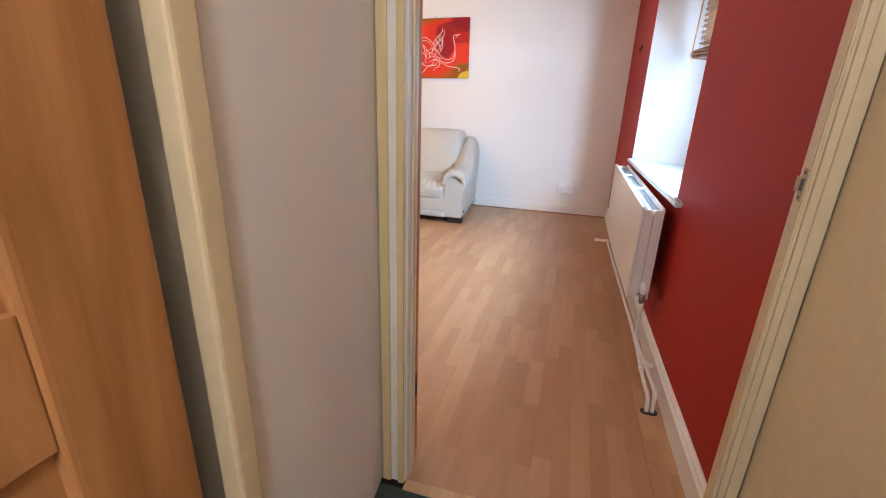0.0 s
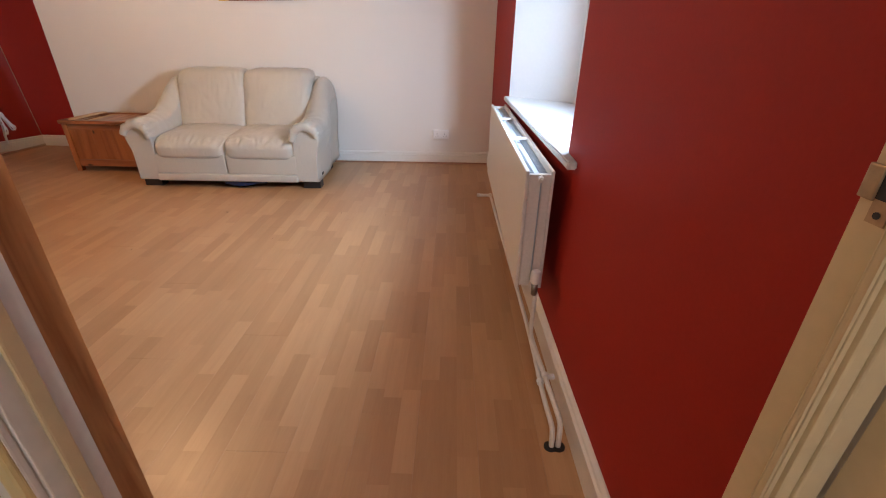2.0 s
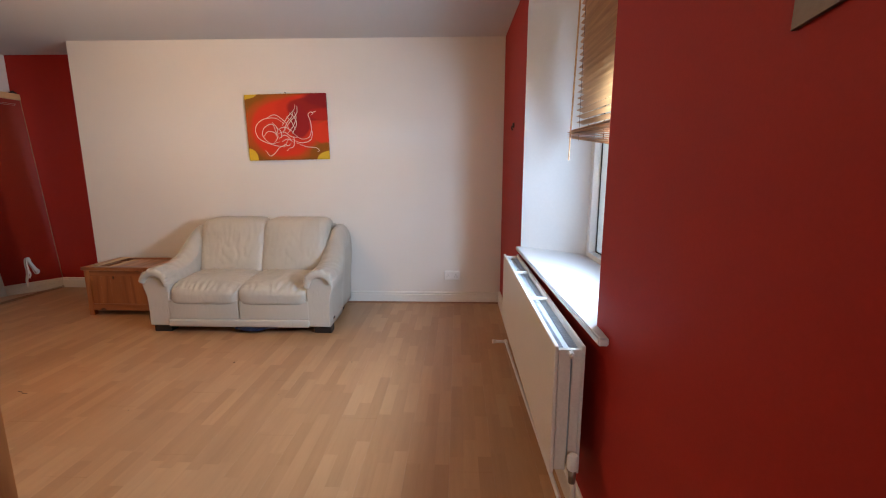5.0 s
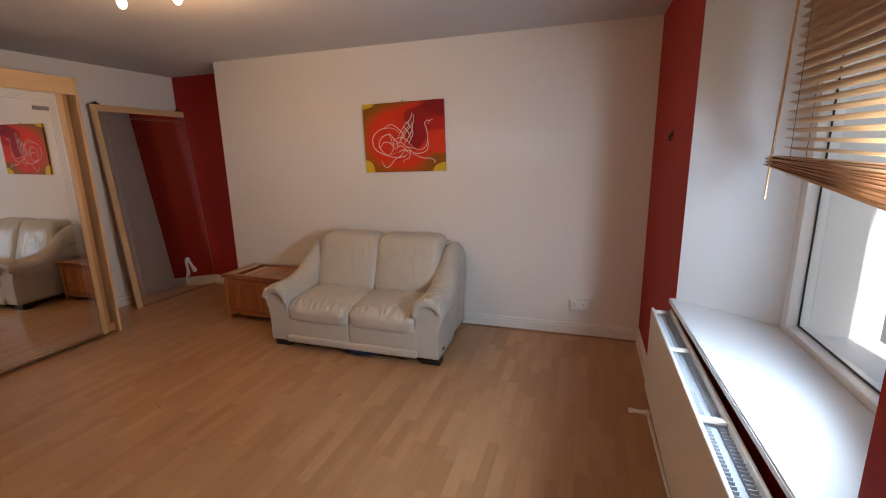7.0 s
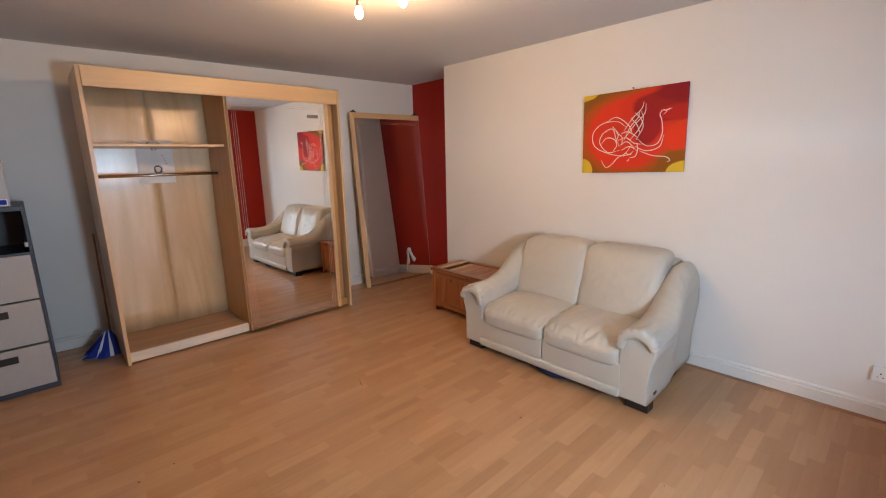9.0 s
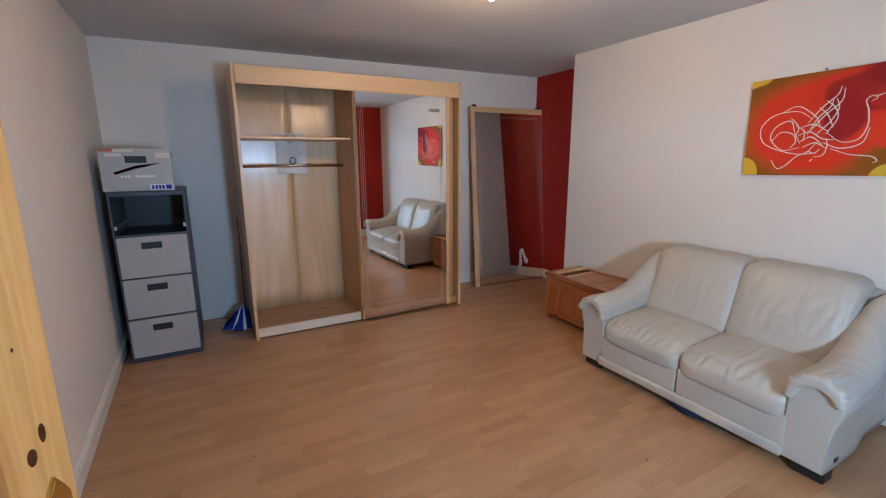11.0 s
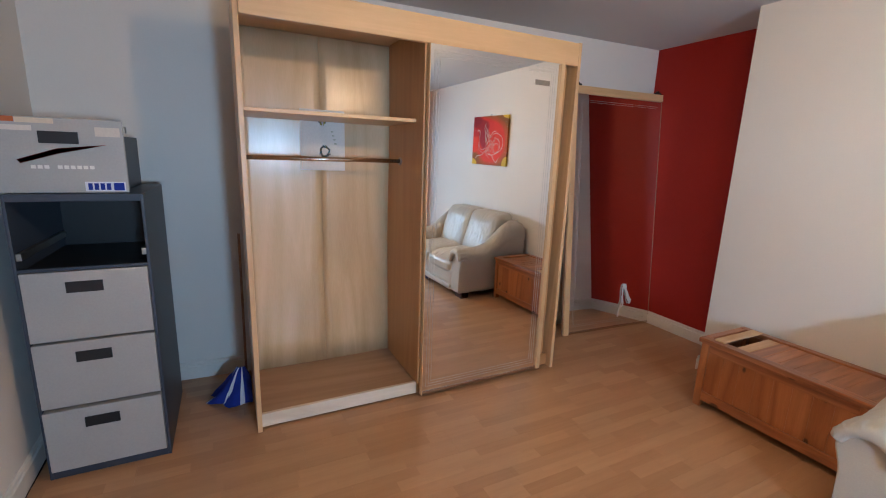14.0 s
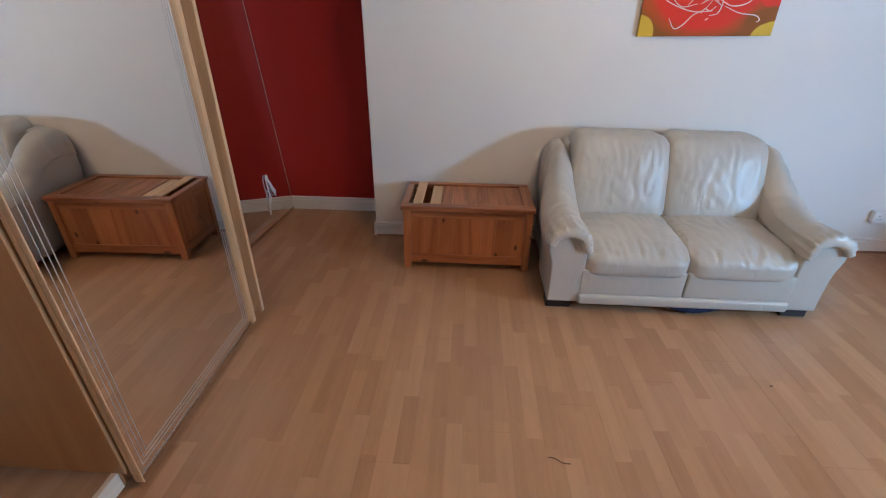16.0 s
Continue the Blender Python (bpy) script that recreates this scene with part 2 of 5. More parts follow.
M_BEECH = wood("beech_veneer", (0.55, 0.33, 0.15, 1), (0.70, 0.46, 0.24, 1), "Z", 0.4, 4, 0.15, mixed=1.0)
M_BEECH_Y = wood("beech_veneer_y", (0.58, 0.35, 0.16, 1), (0.72, 0.47, 0.24, 1), "Y", 0.4, 4, 0.15, mixed=1.0)
M_BACK = wood("beech_backboard", (0.52, 0.34, 0.17, 1), (0.74, 0.54, 0.32, 1), "Z", 0.26, 2.2, 0.35, mixed=1.0)
M_WFLOOR = wood("brown_beech_floor", (0.30, 0.17, 0.085, 1), (0.42, 0.26, 0.15, 1), "Y", 0.5, 5, 0.05, mixed=1.0)
M_PLINTH = wood("pale_plinth", (0.64, 0.52, 0.38, 1), (0.76, 0.66, 0.52, 1), "Y", 0.4, 5, 0.1)
M_DIVIDER = wood("beech_darkened", (0.42, 0.205, 0.072, 1), (0.53, 0.285, 0.110, 1), "Z", 0.45, 4, 0.1, mixed=1.0)
M_LEATHER = leather("cream_leather", (0.52, 0.475, 0.40, 1))
M_NAVY = mat("navy_lining", (0.018, 0.025, 0.070, 1), 0.9, vary=0.3, scale=30)
M_DARK = mat("dark_feet", (0.02, 0.014, 0.012, 1), 0.5)
M_RAD = mat("radiator_enamel", (0.76, 0.72, 0.66, 1), 0.3, vary=0.03, scale=4, bump=0.02)
M_FIN = mat("convector_fins", (0.46, 0.50, 0.55, 1), 0.5, vary=0.1)
M_PVC = mat("white_pvc", (0.78, 0.79, 0.80, 1), 0.25, vary=0.02, bump=0.01)
M_GASKET = mat("black_gasket", (0.02, 0.025, 0.025, 1), 0.6)
M_PLASTIC = mat("white_plastic", (0.85, 0.83, 0.80, 1), 0.3, vary=0.02, bump=0.01)
M_STEEL = mat("worn_steel", (0.42, 0.38, 0.33, 1), 0.4, 1.0, vary=0.2, scale=30)
M_PLATE = mat("tarnished_plate", (0.46, 0.33, 0.20, 1), 0.45, 0.7, vary=0.3, scale=60)
M_BRASS = mat("polished_brass", (0.72, 0.47, 0.16, 1), 0.2, 1.0, vary=0.1, scale=20, bump=0.03)
M_CHROME = mat("chrome_tube", (0.62, 0.55, 0.48, 1), 0.25, 1.0, vary=0.1)
M_MIRROR = mat("mirror_silver", (0.88, 0.87, 0.84, 1), 0.015, 1.0, vary=0.0, bump=0.0, blotch=0.0)
M_ETCH = mat("etched_line", (0.54, 0.50, 0.45, 1), 0.5, vary=0.03)
M_GREY = mat("grey_drawer_paint", (0.40, 0.385, 0.365, 1), 0.42, vary=0.06, scale=4, bump=0.05, blotch=0.05)
# dark grey with the window's blue light mixed into the base colour
M_GREYDARK = mat("blue_lit_grey_paint", (0.040, 0.050, 0.072, 1), 0.45, vary=0.12, scale=5, bump=0.06)
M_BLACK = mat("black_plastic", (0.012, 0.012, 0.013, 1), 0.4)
M_BLIND = wood("blind_slat_wood", (0.36, 0.165, 0.055, 1), (0.56, 0.30, 0.12, 1), "Y", 0.4, 10, 0.2)
M_CORD = mat("dark_cord", (0.10, 0.06, 0.045, 1), 0.8)
M_PAPER = mat("white_paper", (0.78, 0.75, 0.70, 1), 0.8, vary=0.02)
M_INK = mat("ink_grey", (0.20, 0.22, 0.24, 1), 0.8)
M_BLUE = mat("royal_blue_cloth", (0.012, 0.03, 0.28, 1), 0.85, vary=0.15, scale=14)
M_CLOTHW = mat("white_cloth", (0.72, 0.72, 0.76, 1), 0.85)
M_CARPET = mat("green_carpet", (0.055, 0.075, 0.065, 1), 0.95, vary=0.3, scale=30, bump=0.9, fine=260, blotch=0.2)
M_BROWNDOOR = wood("brown_pine_panel", (0.30, 0.12, 0.03, 1), (0.46, 0.21, 0.07, 1), "Z", 0.45, 5, 0.1)
M_BULB = glow("lit_bulb", (1, 0.78, 0.5, 1), 22)
M_GLASS = glassy("window_glass")
M_STREET = mat("asphalt", (0.16, 0.16, 0.165, 1), 0.9, vary=0.15, scale=2, bump=0.6)
M_PAVE = mat("pale_paving", (0.38, 0.37, 0.35, 1), 0.85, vary=0.12, scale=3, bump=0.4)
M_RENDER = mat("pale_render", (0.72, 0.71, 0.68, 1), 0.85, vary=0.06, scale=2, bump=0.4)


# ---- mesh helpers ----
def box(bm, x0, x1, y0, y1, z0, z1, bevel=0.0, segs=2):
    vs = [bm.verts.new((x, y, z)) for x in (x0, x1) for y in (y0, y1) for z in (z0, z1)]
    fs = [bm.faces.new([vs[i] for i in f]) for f in ((0, 1, 3, 2), (4, 6, 7, 5), (0, 4, 5, 1), (2, 3, 7, 6), (0, 2, 6, 4), (1, 5, 7, 3))]
    if bevel:
        es = {e for f in fs for e in f.edges}
        bmesh.ops.bevel(bm, geom=list(es), offset=bevel, segments=segs, profile=0.6, affect="EDGES")
    return vs


def prism(bm, pts, z0, z1):
    """An upright prism over a plan polygon."""
    a = [bm.verts.new((x, y, z0)) for x, y in pts]
    b = [bm.verts.new((x, y, z1)) for x, y in pts]
    bm.faces.new(a[::-1]), bm.faces.new(b)
    for i in range(len(pts)):
        j = (i + 1) % len(pts)
        bm.faces.new((a[i], a[j], b[j], b[i]))


def extrude(bm, pts, axis, v0, v1):
    """A prism over a polygon: axis x takes (y, z) points, axis y takes (x, z) points."""
    f = (lambda p, v: (v, p[0], p[1])) if axis == "x" else (lambda p, v: (p[0], v, p[1]))
    a, b = [bm.verts.new(f(p, v0)) for p in pts], [bm.verts.new(f(p, v1)) for p in pts]
    bm.faces.new(a[::-1]), bm.faces.new(b)
    for i in range(len(pts)):
        j = (i + 1) % len(pts)
        bm.faces.new((a[i], a[j], b[j], b[i]))


def tube(bm, pts, r, n=10, caps=True):
    """A round tube along points; r is one radius or one for each point."""
    pts = [Vector(p) for p in pts]
    rs = r if isinstance(r, (list, tuple)) else [r] * len(pts)
    rings, up = [], Vector((0.13, 0.21, 0.97))
    for i, p in enumerate(pts):
        d = (pts[min(i + 1, len(pts) - 1)] - pts[max(i - 1, 0)]).normalized()
        u = d.cross(up)
        u = u.normalized() if u.length > 0.05 else d.cross(Vector((1, 0, 0))).normalized()
        v = d.cross(u)
        rings.append([bm.verts.new(p + (u * math.cos(k * math.tau / n) + v * math.sin(k * math.tau / n)) * rs[i]) for k in range(n)])
    for a, b in zip(rings, rings[1:]):
        for k in range(n):
            bm.faces.new((a[k], a[(k + 1) % n], b[(k + 1) % n], b[k]))
    if caps:
        bm.faces.new(rings[0][::-1]), bm.faces.new(rings[-1])


def loft(bm, rings, close=True):
    rows = [[bm.verts.new(p) for p in ring] for ring in rings]
    n = len(rows[0])
    for a, b in zip(rows, rows[1:]):
        for k in range(n):
            bm.faces.new((a[k], a[(k + 1) % n], b[(k + 1) % n], b[k]))
    if close:
        bm.faces.new(rows[0][::-1]), bm.faces.new(rows[-1])


def part(name, bm, material, parent=None, label="", smooth=False, kind=""):
    bmesh.ops.recalc_face_normals(bm, faces=bm.faces)
    me = bpy.data.meshes.new(name)
    bm.to_mesh(me)
    bm.free()
    me.materials.append(material)
    if smooth:
        for f in me.polygons:
            f.use_smooth = len(f.vertices) < 12
    ob = new(name, me)
    if parent is not None:
        ob.parent = parent
        ob.matrix_parent_inverse = Matrix.Translation(parent.location).inverted() if parent.type == "EMPTY" else Matrix.Identity(4)
    return tagged(ob, label, kind=kind)


def pbox(name, material, parent, dims, bevel=0.0, label="", kind="", smooth=False, segs=2):
    bm = bmesh.new()
    box(bm, *dims, bevel=bevel, segs=segs)
    return part(name, bm, material, parent, label, smooth, kind)


def thing(name, at, label, category, group=""):
    e = new(name)
    e.empty_display_size = 0.1
    e.location = at
    return tagged(e, label, category, group)


def setting(name, bm, material, label="", parent=None):
    return part(name, bm, material, parent, label, kind="structure")


def curve_pts(pts, n=8):
    """A smooth line through points of any dimension."""
    p = [np.array(q, float) for q in pts]
    p = [2 * p[0] - p[1]] + p + [2 * p[-1] - p[-2]]
    out = []
    for i in range(1, len(p) - 2):
        for k in range(n):
            t = k / n
            out.append(0.5 * (2 * p[i] + (p[i + 1] - p[i - 1]) * t + (2 * p[i - 1] - 5 * p[i] + 4 * p[i + 1] - p[i + 2]) * t * t + (3 * p[i] - p[i - 1] - 3 * p[i + 1] + p[i + 2]) * t ** 3))
    out.append(p[-2])
    return out


# ---- the shell ----
H = 2.465
WX = 0.835
SY = 6.385
RX = -3.19
RY = 6.845


def wx(y):
    """The wardrobe wall's face, which runs a little askew."""
    return -4.47 + (y - 2.42) * 0.045


def dy(x):
    """The door wall's room face, a little askew too."""
    return 2.535 + (x - 0.0) * 0.022


def ex(y):
    """The window wall's face, which runs in towards the far corner."""
    return float(np.interp(y, [2.5, 3.6, 5.1, 6.385], [0.893, 0.875, 0.840, 0.838]))


def askew(ob):
    """Lays what was built against a straight window wall along its real line."""
    for v in ob.data.vertices:
        v.co.x += ex(v.co.y) - WX
    return ob


JX = 0.849
bm = bmesh.new()
box(bm, -4.9, 0.97, 2.43, 7.1, -0.12, -0.012)
setting("floor", bm, M_DARK, "concrete floor under beech laminate boards")
bm = bmesh.new()
box(bm, -0.2, 0.98, -0.6, 2.44, -0.10, 0.0)
setting("hall_floor", bm, M_CARPET, "dark green hall carpet")
bm = bmesh.new()
box(bm, -4.9, 1.6, -0.7, 7.1, H, H + 0.15)
setting("ceiling", bm, M_CEIL, "cream painted plaster ceiling")

bm = bmesh.new()
box(bm, RX, WX + 0.7, SY, 7.1, -0.1, H)
setting("wall_north", bm, M_WHITE, "cream painted wall behind the sofa")
bm = bmesh.new()
box(bm, -4.9, RX - 0.002, RY, 7.1, -0.1, H)
setting("wall_recess", bm, M_RED, "red painted back wall of the alcove")
bm = bmesh.new()
box(bm, RX - 0.004, RX, SY + 0.004, RY, -0.1, H)
setting("wall_recess_side", bm, M_WHITE, "cream painted side of the alcove")
bm = bmesh.new()
prism(bm, [(wx(2.2), 2.2), (wx(7.0), 7.0), (-4.9, 7.0), (-4.9, 2.2)], -0.1, H)
setting("wall_west", bm, M_WHITE, "cream painted wall behind the wardrobe")
bm = bmesh.new()
prism(bm, [(-4.9, dy(-4.9) - 0.06), (-0.022, dy(0) - 0.06), (-0.022, dy(0)), (-4.9, dy(-4.9))], -0.1, H)
box(bm, -0.02, 0.90, 2.477, 2.53, 2.05, H)
setting("wall_south", bm, M_WHITE, "cream painted wall beside the door")

# the window wall with its arched, splayed opening
Y0, Y1, Z0, ZT = 3.615, 5.115, 0.775, 2.36
OY0, OY1, OX = 3.79, 4.838, 1.235


def opening(y0, y1, z0, zt, r, n=6):
    pts = [(y0, z0), (y1, z0)]
    pts += [(y1 - r + r * math.cos(a), zt - r + r * math.sin(a)) for a in [math.pi / 2 * k / n for k in range(n + 1)]]
    pts += [(y0 + r - r * math.sin(a), zt - r + r * math.cos(a)) for a in [math.pi / 2 * k / n for k in range(n + 1)]]
    return pts


def plate_with_hole(bm, x, outer, inner):
    """A wall face at x with an opening."""
    (a0, b0, a1, b1) = outer
    o = [bm.verts.new((x, y, z)) for y, z in ((a0, b0), (a1, b0), (a1, b1), (a0, b1))]
    i = [bm.verts.new((x, y, z)) for y, z in inner]
    m = (len(i) - 2) // 2
    bm.faces.new((o[0], o[1], i[1], i[0]))
    mid = 2 + m
    for k in range(1, mid - 1):
        bm.faces.new((o[1] if k == 1 else o[2], i[k + 1], i[k]) if k > 1 else (o[1], o[2], i[2], i[1]))
    bm.faces.new((o[2], o[3], i[mid], i[mid - 1]))
    for k in range(mid, len(i) - 1):
        bm.faces.new((o[3], i[k + 1], i[k]))
    bm.faces.new((o[3], o[0], i[0], i[-1]))
    return o, i


bm = bmesh.new()
inner = opening(Y0, Y1, Z0, ZT, 0.12)
o1, i1 = plate_with_hole(bm, WX, (2.526, -0.1, SY, H), inner)
o2, i2 = plate_with_hole(bm, WX + 0.006, (2.526, -0.1, SY, H), inner)
for o, p in ((o1, o2),):
    for k in range(4):
        bm.faces.new((o[k], o[(k + 1) % 4], p[(k + 1) % 4], p[k]))
for k in range(len(i1)):
    j = (k + 1) % len(i1)
    bm.faces.new((i1[k], i1[j], i2[j], i2[k]))
askew(setting("wall_east", bm, M_RED, "red painted window wall"))
bm = bmesh.new()
box(bm, 0.905, 1.5, -0.7, Y0 - 0.02, -0.6, 3.2)
box(bm, 0.905, 1.5, Y1 + 0.02, 7.1, -0.6, 3.2)
box(bm, 0.905, 1.5, Y0 - 0.02, Y1 + 0.02, -0.6, Z0 - 0.03)
box(bm, 0.905, 1.5, Y0 - 0.02, Y1 + 0.02, ZT + 0.02, 3.2)
setting("wall_east_core", bm, M_RENDER, "thick rendered outer wall")
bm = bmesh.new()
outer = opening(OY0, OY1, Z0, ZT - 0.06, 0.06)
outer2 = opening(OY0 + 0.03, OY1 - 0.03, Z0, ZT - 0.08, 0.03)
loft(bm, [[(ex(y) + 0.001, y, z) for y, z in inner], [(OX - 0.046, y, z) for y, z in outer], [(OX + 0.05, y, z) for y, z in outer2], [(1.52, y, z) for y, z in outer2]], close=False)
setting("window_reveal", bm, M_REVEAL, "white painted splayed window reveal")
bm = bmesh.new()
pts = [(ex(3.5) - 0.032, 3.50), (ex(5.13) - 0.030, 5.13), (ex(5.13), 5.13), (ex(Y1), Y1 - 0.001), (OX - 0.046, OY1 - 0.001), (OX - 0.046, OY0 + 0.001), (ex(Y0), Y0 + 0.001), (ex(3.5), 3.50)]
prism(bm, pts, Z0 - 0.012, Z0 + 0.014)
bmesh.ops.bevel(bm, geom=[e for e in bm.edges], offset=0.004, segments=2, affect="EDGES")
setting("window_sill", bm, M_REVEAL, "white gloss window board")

win = tagged(new("window_1"), "white plastic double glazed window", "window", kind="structure")
win.location = (OX, (OY0 + OY1) / 2, Z0)


def frame_part(name, x0, x1, y0, y1, z0, z1, w, material, parent, label=""):
    bm = bmesh.new()
    box(bm, x0, x1, y0, y1, z0, z0 + w, 0.004)
    box(bm, x0, x1, y0, y1, z1 - w, z1, 0.004)
    box(bm, x0, x1, y0, y0 + w, z0 + w - 0.003, z1 - w + 0.003, 0.003)
    box(bm, x0, x1, y1 - w, y1, z0 + w - 0.003, z1 - w + 0.003, 0.003)
    return part(name, bm, material, parent, label)


fr = frame_part("window_frame", OX - 0.045, OX + 0.035, OY0 + 0.004, OY1 - 0.004, Z0 - 0.010, ZT - 0.065, 0.05, M_PVC, win)
frame_part("gasket", OX - 0.006, OX + 0.0, OY0 + 0.055, OY1 - 0.055, Z0 + 0.041, ZT - 0.116, 0.008, M_GASKET, win, "black rubber gasket")
bm = bmesh.new()
box(bm, OX, OX + 0.012, OY0 + 0.055, OY1 - 0.055, Z0 + 0.041, ZT - 0.116)
pane = part("pane", bm, M_GLASS, win)
pane.visible_shadow = False

# skirting, beading
def skirt_profile():
    return [(0, 0), (0.016, 0), (0.016, 0.083), (0.0095, 0.0885), (0.0095, 0.094), (0.0145, 0.098), (0.012, 0.106), (0.005, 0.113), (0, 0.113)]


def skirting(name, a, b, side, material=M_SKIRT, bead=True, scale=1.0):
    """A skirting board from a to b in plan; side: the way into the room."""
    (ax, ay), (bx_, by_), (sx_, sy_) = a, b, side
    bm = bmesh.new()
    loft(bm, [[(px + sx_ * d * scale, py + sy_ * d * scale, h * scale) for d, h in skirt_profile()] for px, py in (a, b)])
    setting(name, bm, material, "painted skirting board")
    if bead:
        bm = bmesh.new()
        pr = [(0.0165, 0.0), (0.030, 0.0), (0.028, 0.008), (0.0165, 0.014)]
        loft(bm, [[(px + sx_ * d, py + sy_ * d, h) for d, h in pr] for px, py in (a, b)])
        setting("floor_beading", bm, M_BEAD, "brown floor beading")


skirting("baseboard", (RX + 0.0, SY), (WX, SY), (0, -1))
for ya, yb in ((2.527, 3.6), (3.6, 5.1), (5.1, SY - 0.03)):
    skirting("baseboard", (ex(ya), ya), (ex(yb), yb), (-1, 0), scale=1.15, bead=False)
skirting("baseboard", (wx(RY), RY), (RX - 0.004, RY), (0, -1), bead=False)
skirting("baseboard", (RX - 0.004, SY - 0.014), (RX - 0.004, RY - 0.017), (-1, 0), bead=False)
skirting("baseboard", (wx(dy(-4.4)), dy(-4.4)), (wx(RY - 0.02), RY - 0.02), (1, 0), bead=False)
skirting("baseboard", (-4.4, dy(-4.4)), (-0.12, dy(-0.12)), (0, 1), bead=False)

# doorway: lining, stops, architraves
bm = bmesh.new()
box(bm, -0.022, 0.003, 2.4755, 2.548, 0, 2.05, 0.002)
box(bm, 0.010, JX - 0.001, 2.4755, 2.525, 2.02, 2.05, 0.002)
setting("door_lining", bm, M_GLOSS, "cream gloss painted door lining")
bm = bmesh.new()
box(bm, JX - 0.001, JX + 0.042, 2.4755, 2.525, 0, 2.05, 0.001)
setting("door_lining", bm, M_AGED, "aged cream gloss door lining")
bm = bmesh.new()
box(bm, 0.0032, 0.009, 2.500, 2.522, 0, 2.02, 0.003)
box(bm, JX - 0.004, JX - 0.0012, 2.4775, 2.4875, 0, 2.02, 0.003)
setting("door_stop", bm, M_AGED, "aged gloss door stop")
bm = bmesh.new()
box(bm, -0.074, 0.0, 2.4635, 2.475, 0, 2.09, 0.003)
box(bm, -0.05, JX + 0.06, 2.4635, 2.475, 2.04, 2.10, 0.003)
setting("architrave", bm, M_GLOSS, "cream gloss architrave")
bm = bmesh.new()
box(bm, JX + 0.004, JX + 0.0495, 2.4705, 2.475, 0, 2.0395, 0.005, 3)
setting("architrave", bm, M_AGED, "aged cream gloss architrave")
bm = bmesh.new()
for x0, x1 in ((-0.072, -0.044), (-0.022, -0.001)):
    box(bm, x0, x1, 2.4555, 2.4675, 0, 2.09, 0.005)
setting("architrave_bead", bm, M_YELLOW, "yellowed moulding of the architrave")
bm = bmesh.new()
box(bm, JX + 0.020, JX + 0.046, 2.4655, 2.4725, 0, 2.039, 0.003, 3)
setting("architrave_bead", bm, M_AGED, "aged moulding of the architrave")
bm = bmesh.new()
box(bm, 0.004, JX - 0.002, 2.435, 2.475, -0.004, 0.006, 0.003)
setting("threshold_strip", bm, M_RAWPINE, "pale wooden threshold strip")

# the hall behind
bm = bmesh.new()
prism(bm, [(-0.078, 2.475), (-0.014, 1.86), (-0.20, 1.86), (-0.20, 2.475)], 0, H)
prism(bm, [(-0.014, 1.8595), (-0.008, 1.765), (-0.20, 1.765), (-0.20, 1.8595)], 2.05, H)
setting("hall_wall_west", bm, M_WHITE, "cream hall wall beside the doorway")
bm = bmesh.new()
box(bm, JX + 0.05, JX + 0.15, -0.6, 2.475, 0, H)
box(bm, -0.20, -0.05, 0.97, 1.765, 2.05, H)
box(bm, -0.20, -0.012, -0.6, 0.965, 0, H)
box(bm, -0.20, JX + 0.15, -0.7, -0.6, 0, H)
box(bm, -0.26, -0.2005, -0.6, 2.475, 0, H)
setting("hall_wall", bm, M_WHITE, "pale hall walls")
bm = bmesh.new()
box(bm, JX + 0.0465, JX + 0.0495, 0.4, 2.4615, 0, H - 0.001)
setting("hall_wall_east", bm, M_AGED, "aged cream gloss hall wall")
bm = bmesh.new()
box(bm, -0.030, 0.006, 1.822, 1.863, 0, 2.09, 0.009, 4)
box(bm, -0.12, -0.075, 1.796, 1.8215, 0, 2.05, 0.002)
setting("hall_architrave", bm, M_AGED, "cream gloss architrave of the hall cupboard")
hd = tagged(new("door_2"), "brown pine cupboard door closed in the hall", "door", kind="structure")
hd.location = (-0.04, 1.37, 0)
bm = bmesh.new()
for y0, y1 in ((0.99, 1.09), (1.66, 1.79)):
    box(bm, -0.062, -0.022, y0, y1, 0.01, 2.04, 0.010, 3)
for z0, z1 in ((0.01, 0.22), (0.86, 1.0), (1.93, 2.04)):
    box(bm, -0.061, -0.027, 1.09, 1.66, z0, z1, 0.002)
box(bm, -0.052, -0.038, 1.09, 1.66, 0.2, 1.95)
part("leaf", bm, M_BROWNDOOR, hd)


# ---- the sofa ----
def soft_block(name, c, s, material, parent, n=18, k=4.5, wr=0.006, seed=0, crease=0.0, shape=None, label=""):
    """A stuffed cushion: a rounded block with folds. c: centre, s: half sizes. shape bends a point further."""
    bm = bmesh.new()
    bmesh.ops.create_cube(bm, size=2)
    bmesh.ops.subdivide_edges(bm, edges=bm.edges[:], cuts=n, use_grid_fill=True)
    for v in bm.verts:
        p = v.co.copy()
        big = max(abs(p.x), abs(p.y), abs(p.z))
        norm = (abs(p.x) ** k + abs(p.y) ** k + abs(p.z) ** k) ** (1 / k)
        q = p * (big / norm)
        w = Vector((q.x * s[0], q.y * s[1], q.z * s[2]))
        d = Vector((q.x / s[0], q.y / s[1], q.z / s[2])).normalized()
        f = noise.noise(Vector((w.x * 5 + seed, w.y * 5, w.z * 5))) * wr
        g = noise.noise(Vector((w.x * 22 + seed * 3, w.y * 9, w.z * 7)))
        f += -abs(g) ** 0.7 * wr * 1.1 * (1 if crease == 0 else crease)
        f *= max(0.2, min(1.0, 0.6 + q.z))
        w += d * f
        if shape:
            w = shape(w, q)
        v.co = w + Vector(c)
    return part(name, bm, material, parent, label, smooth=True)


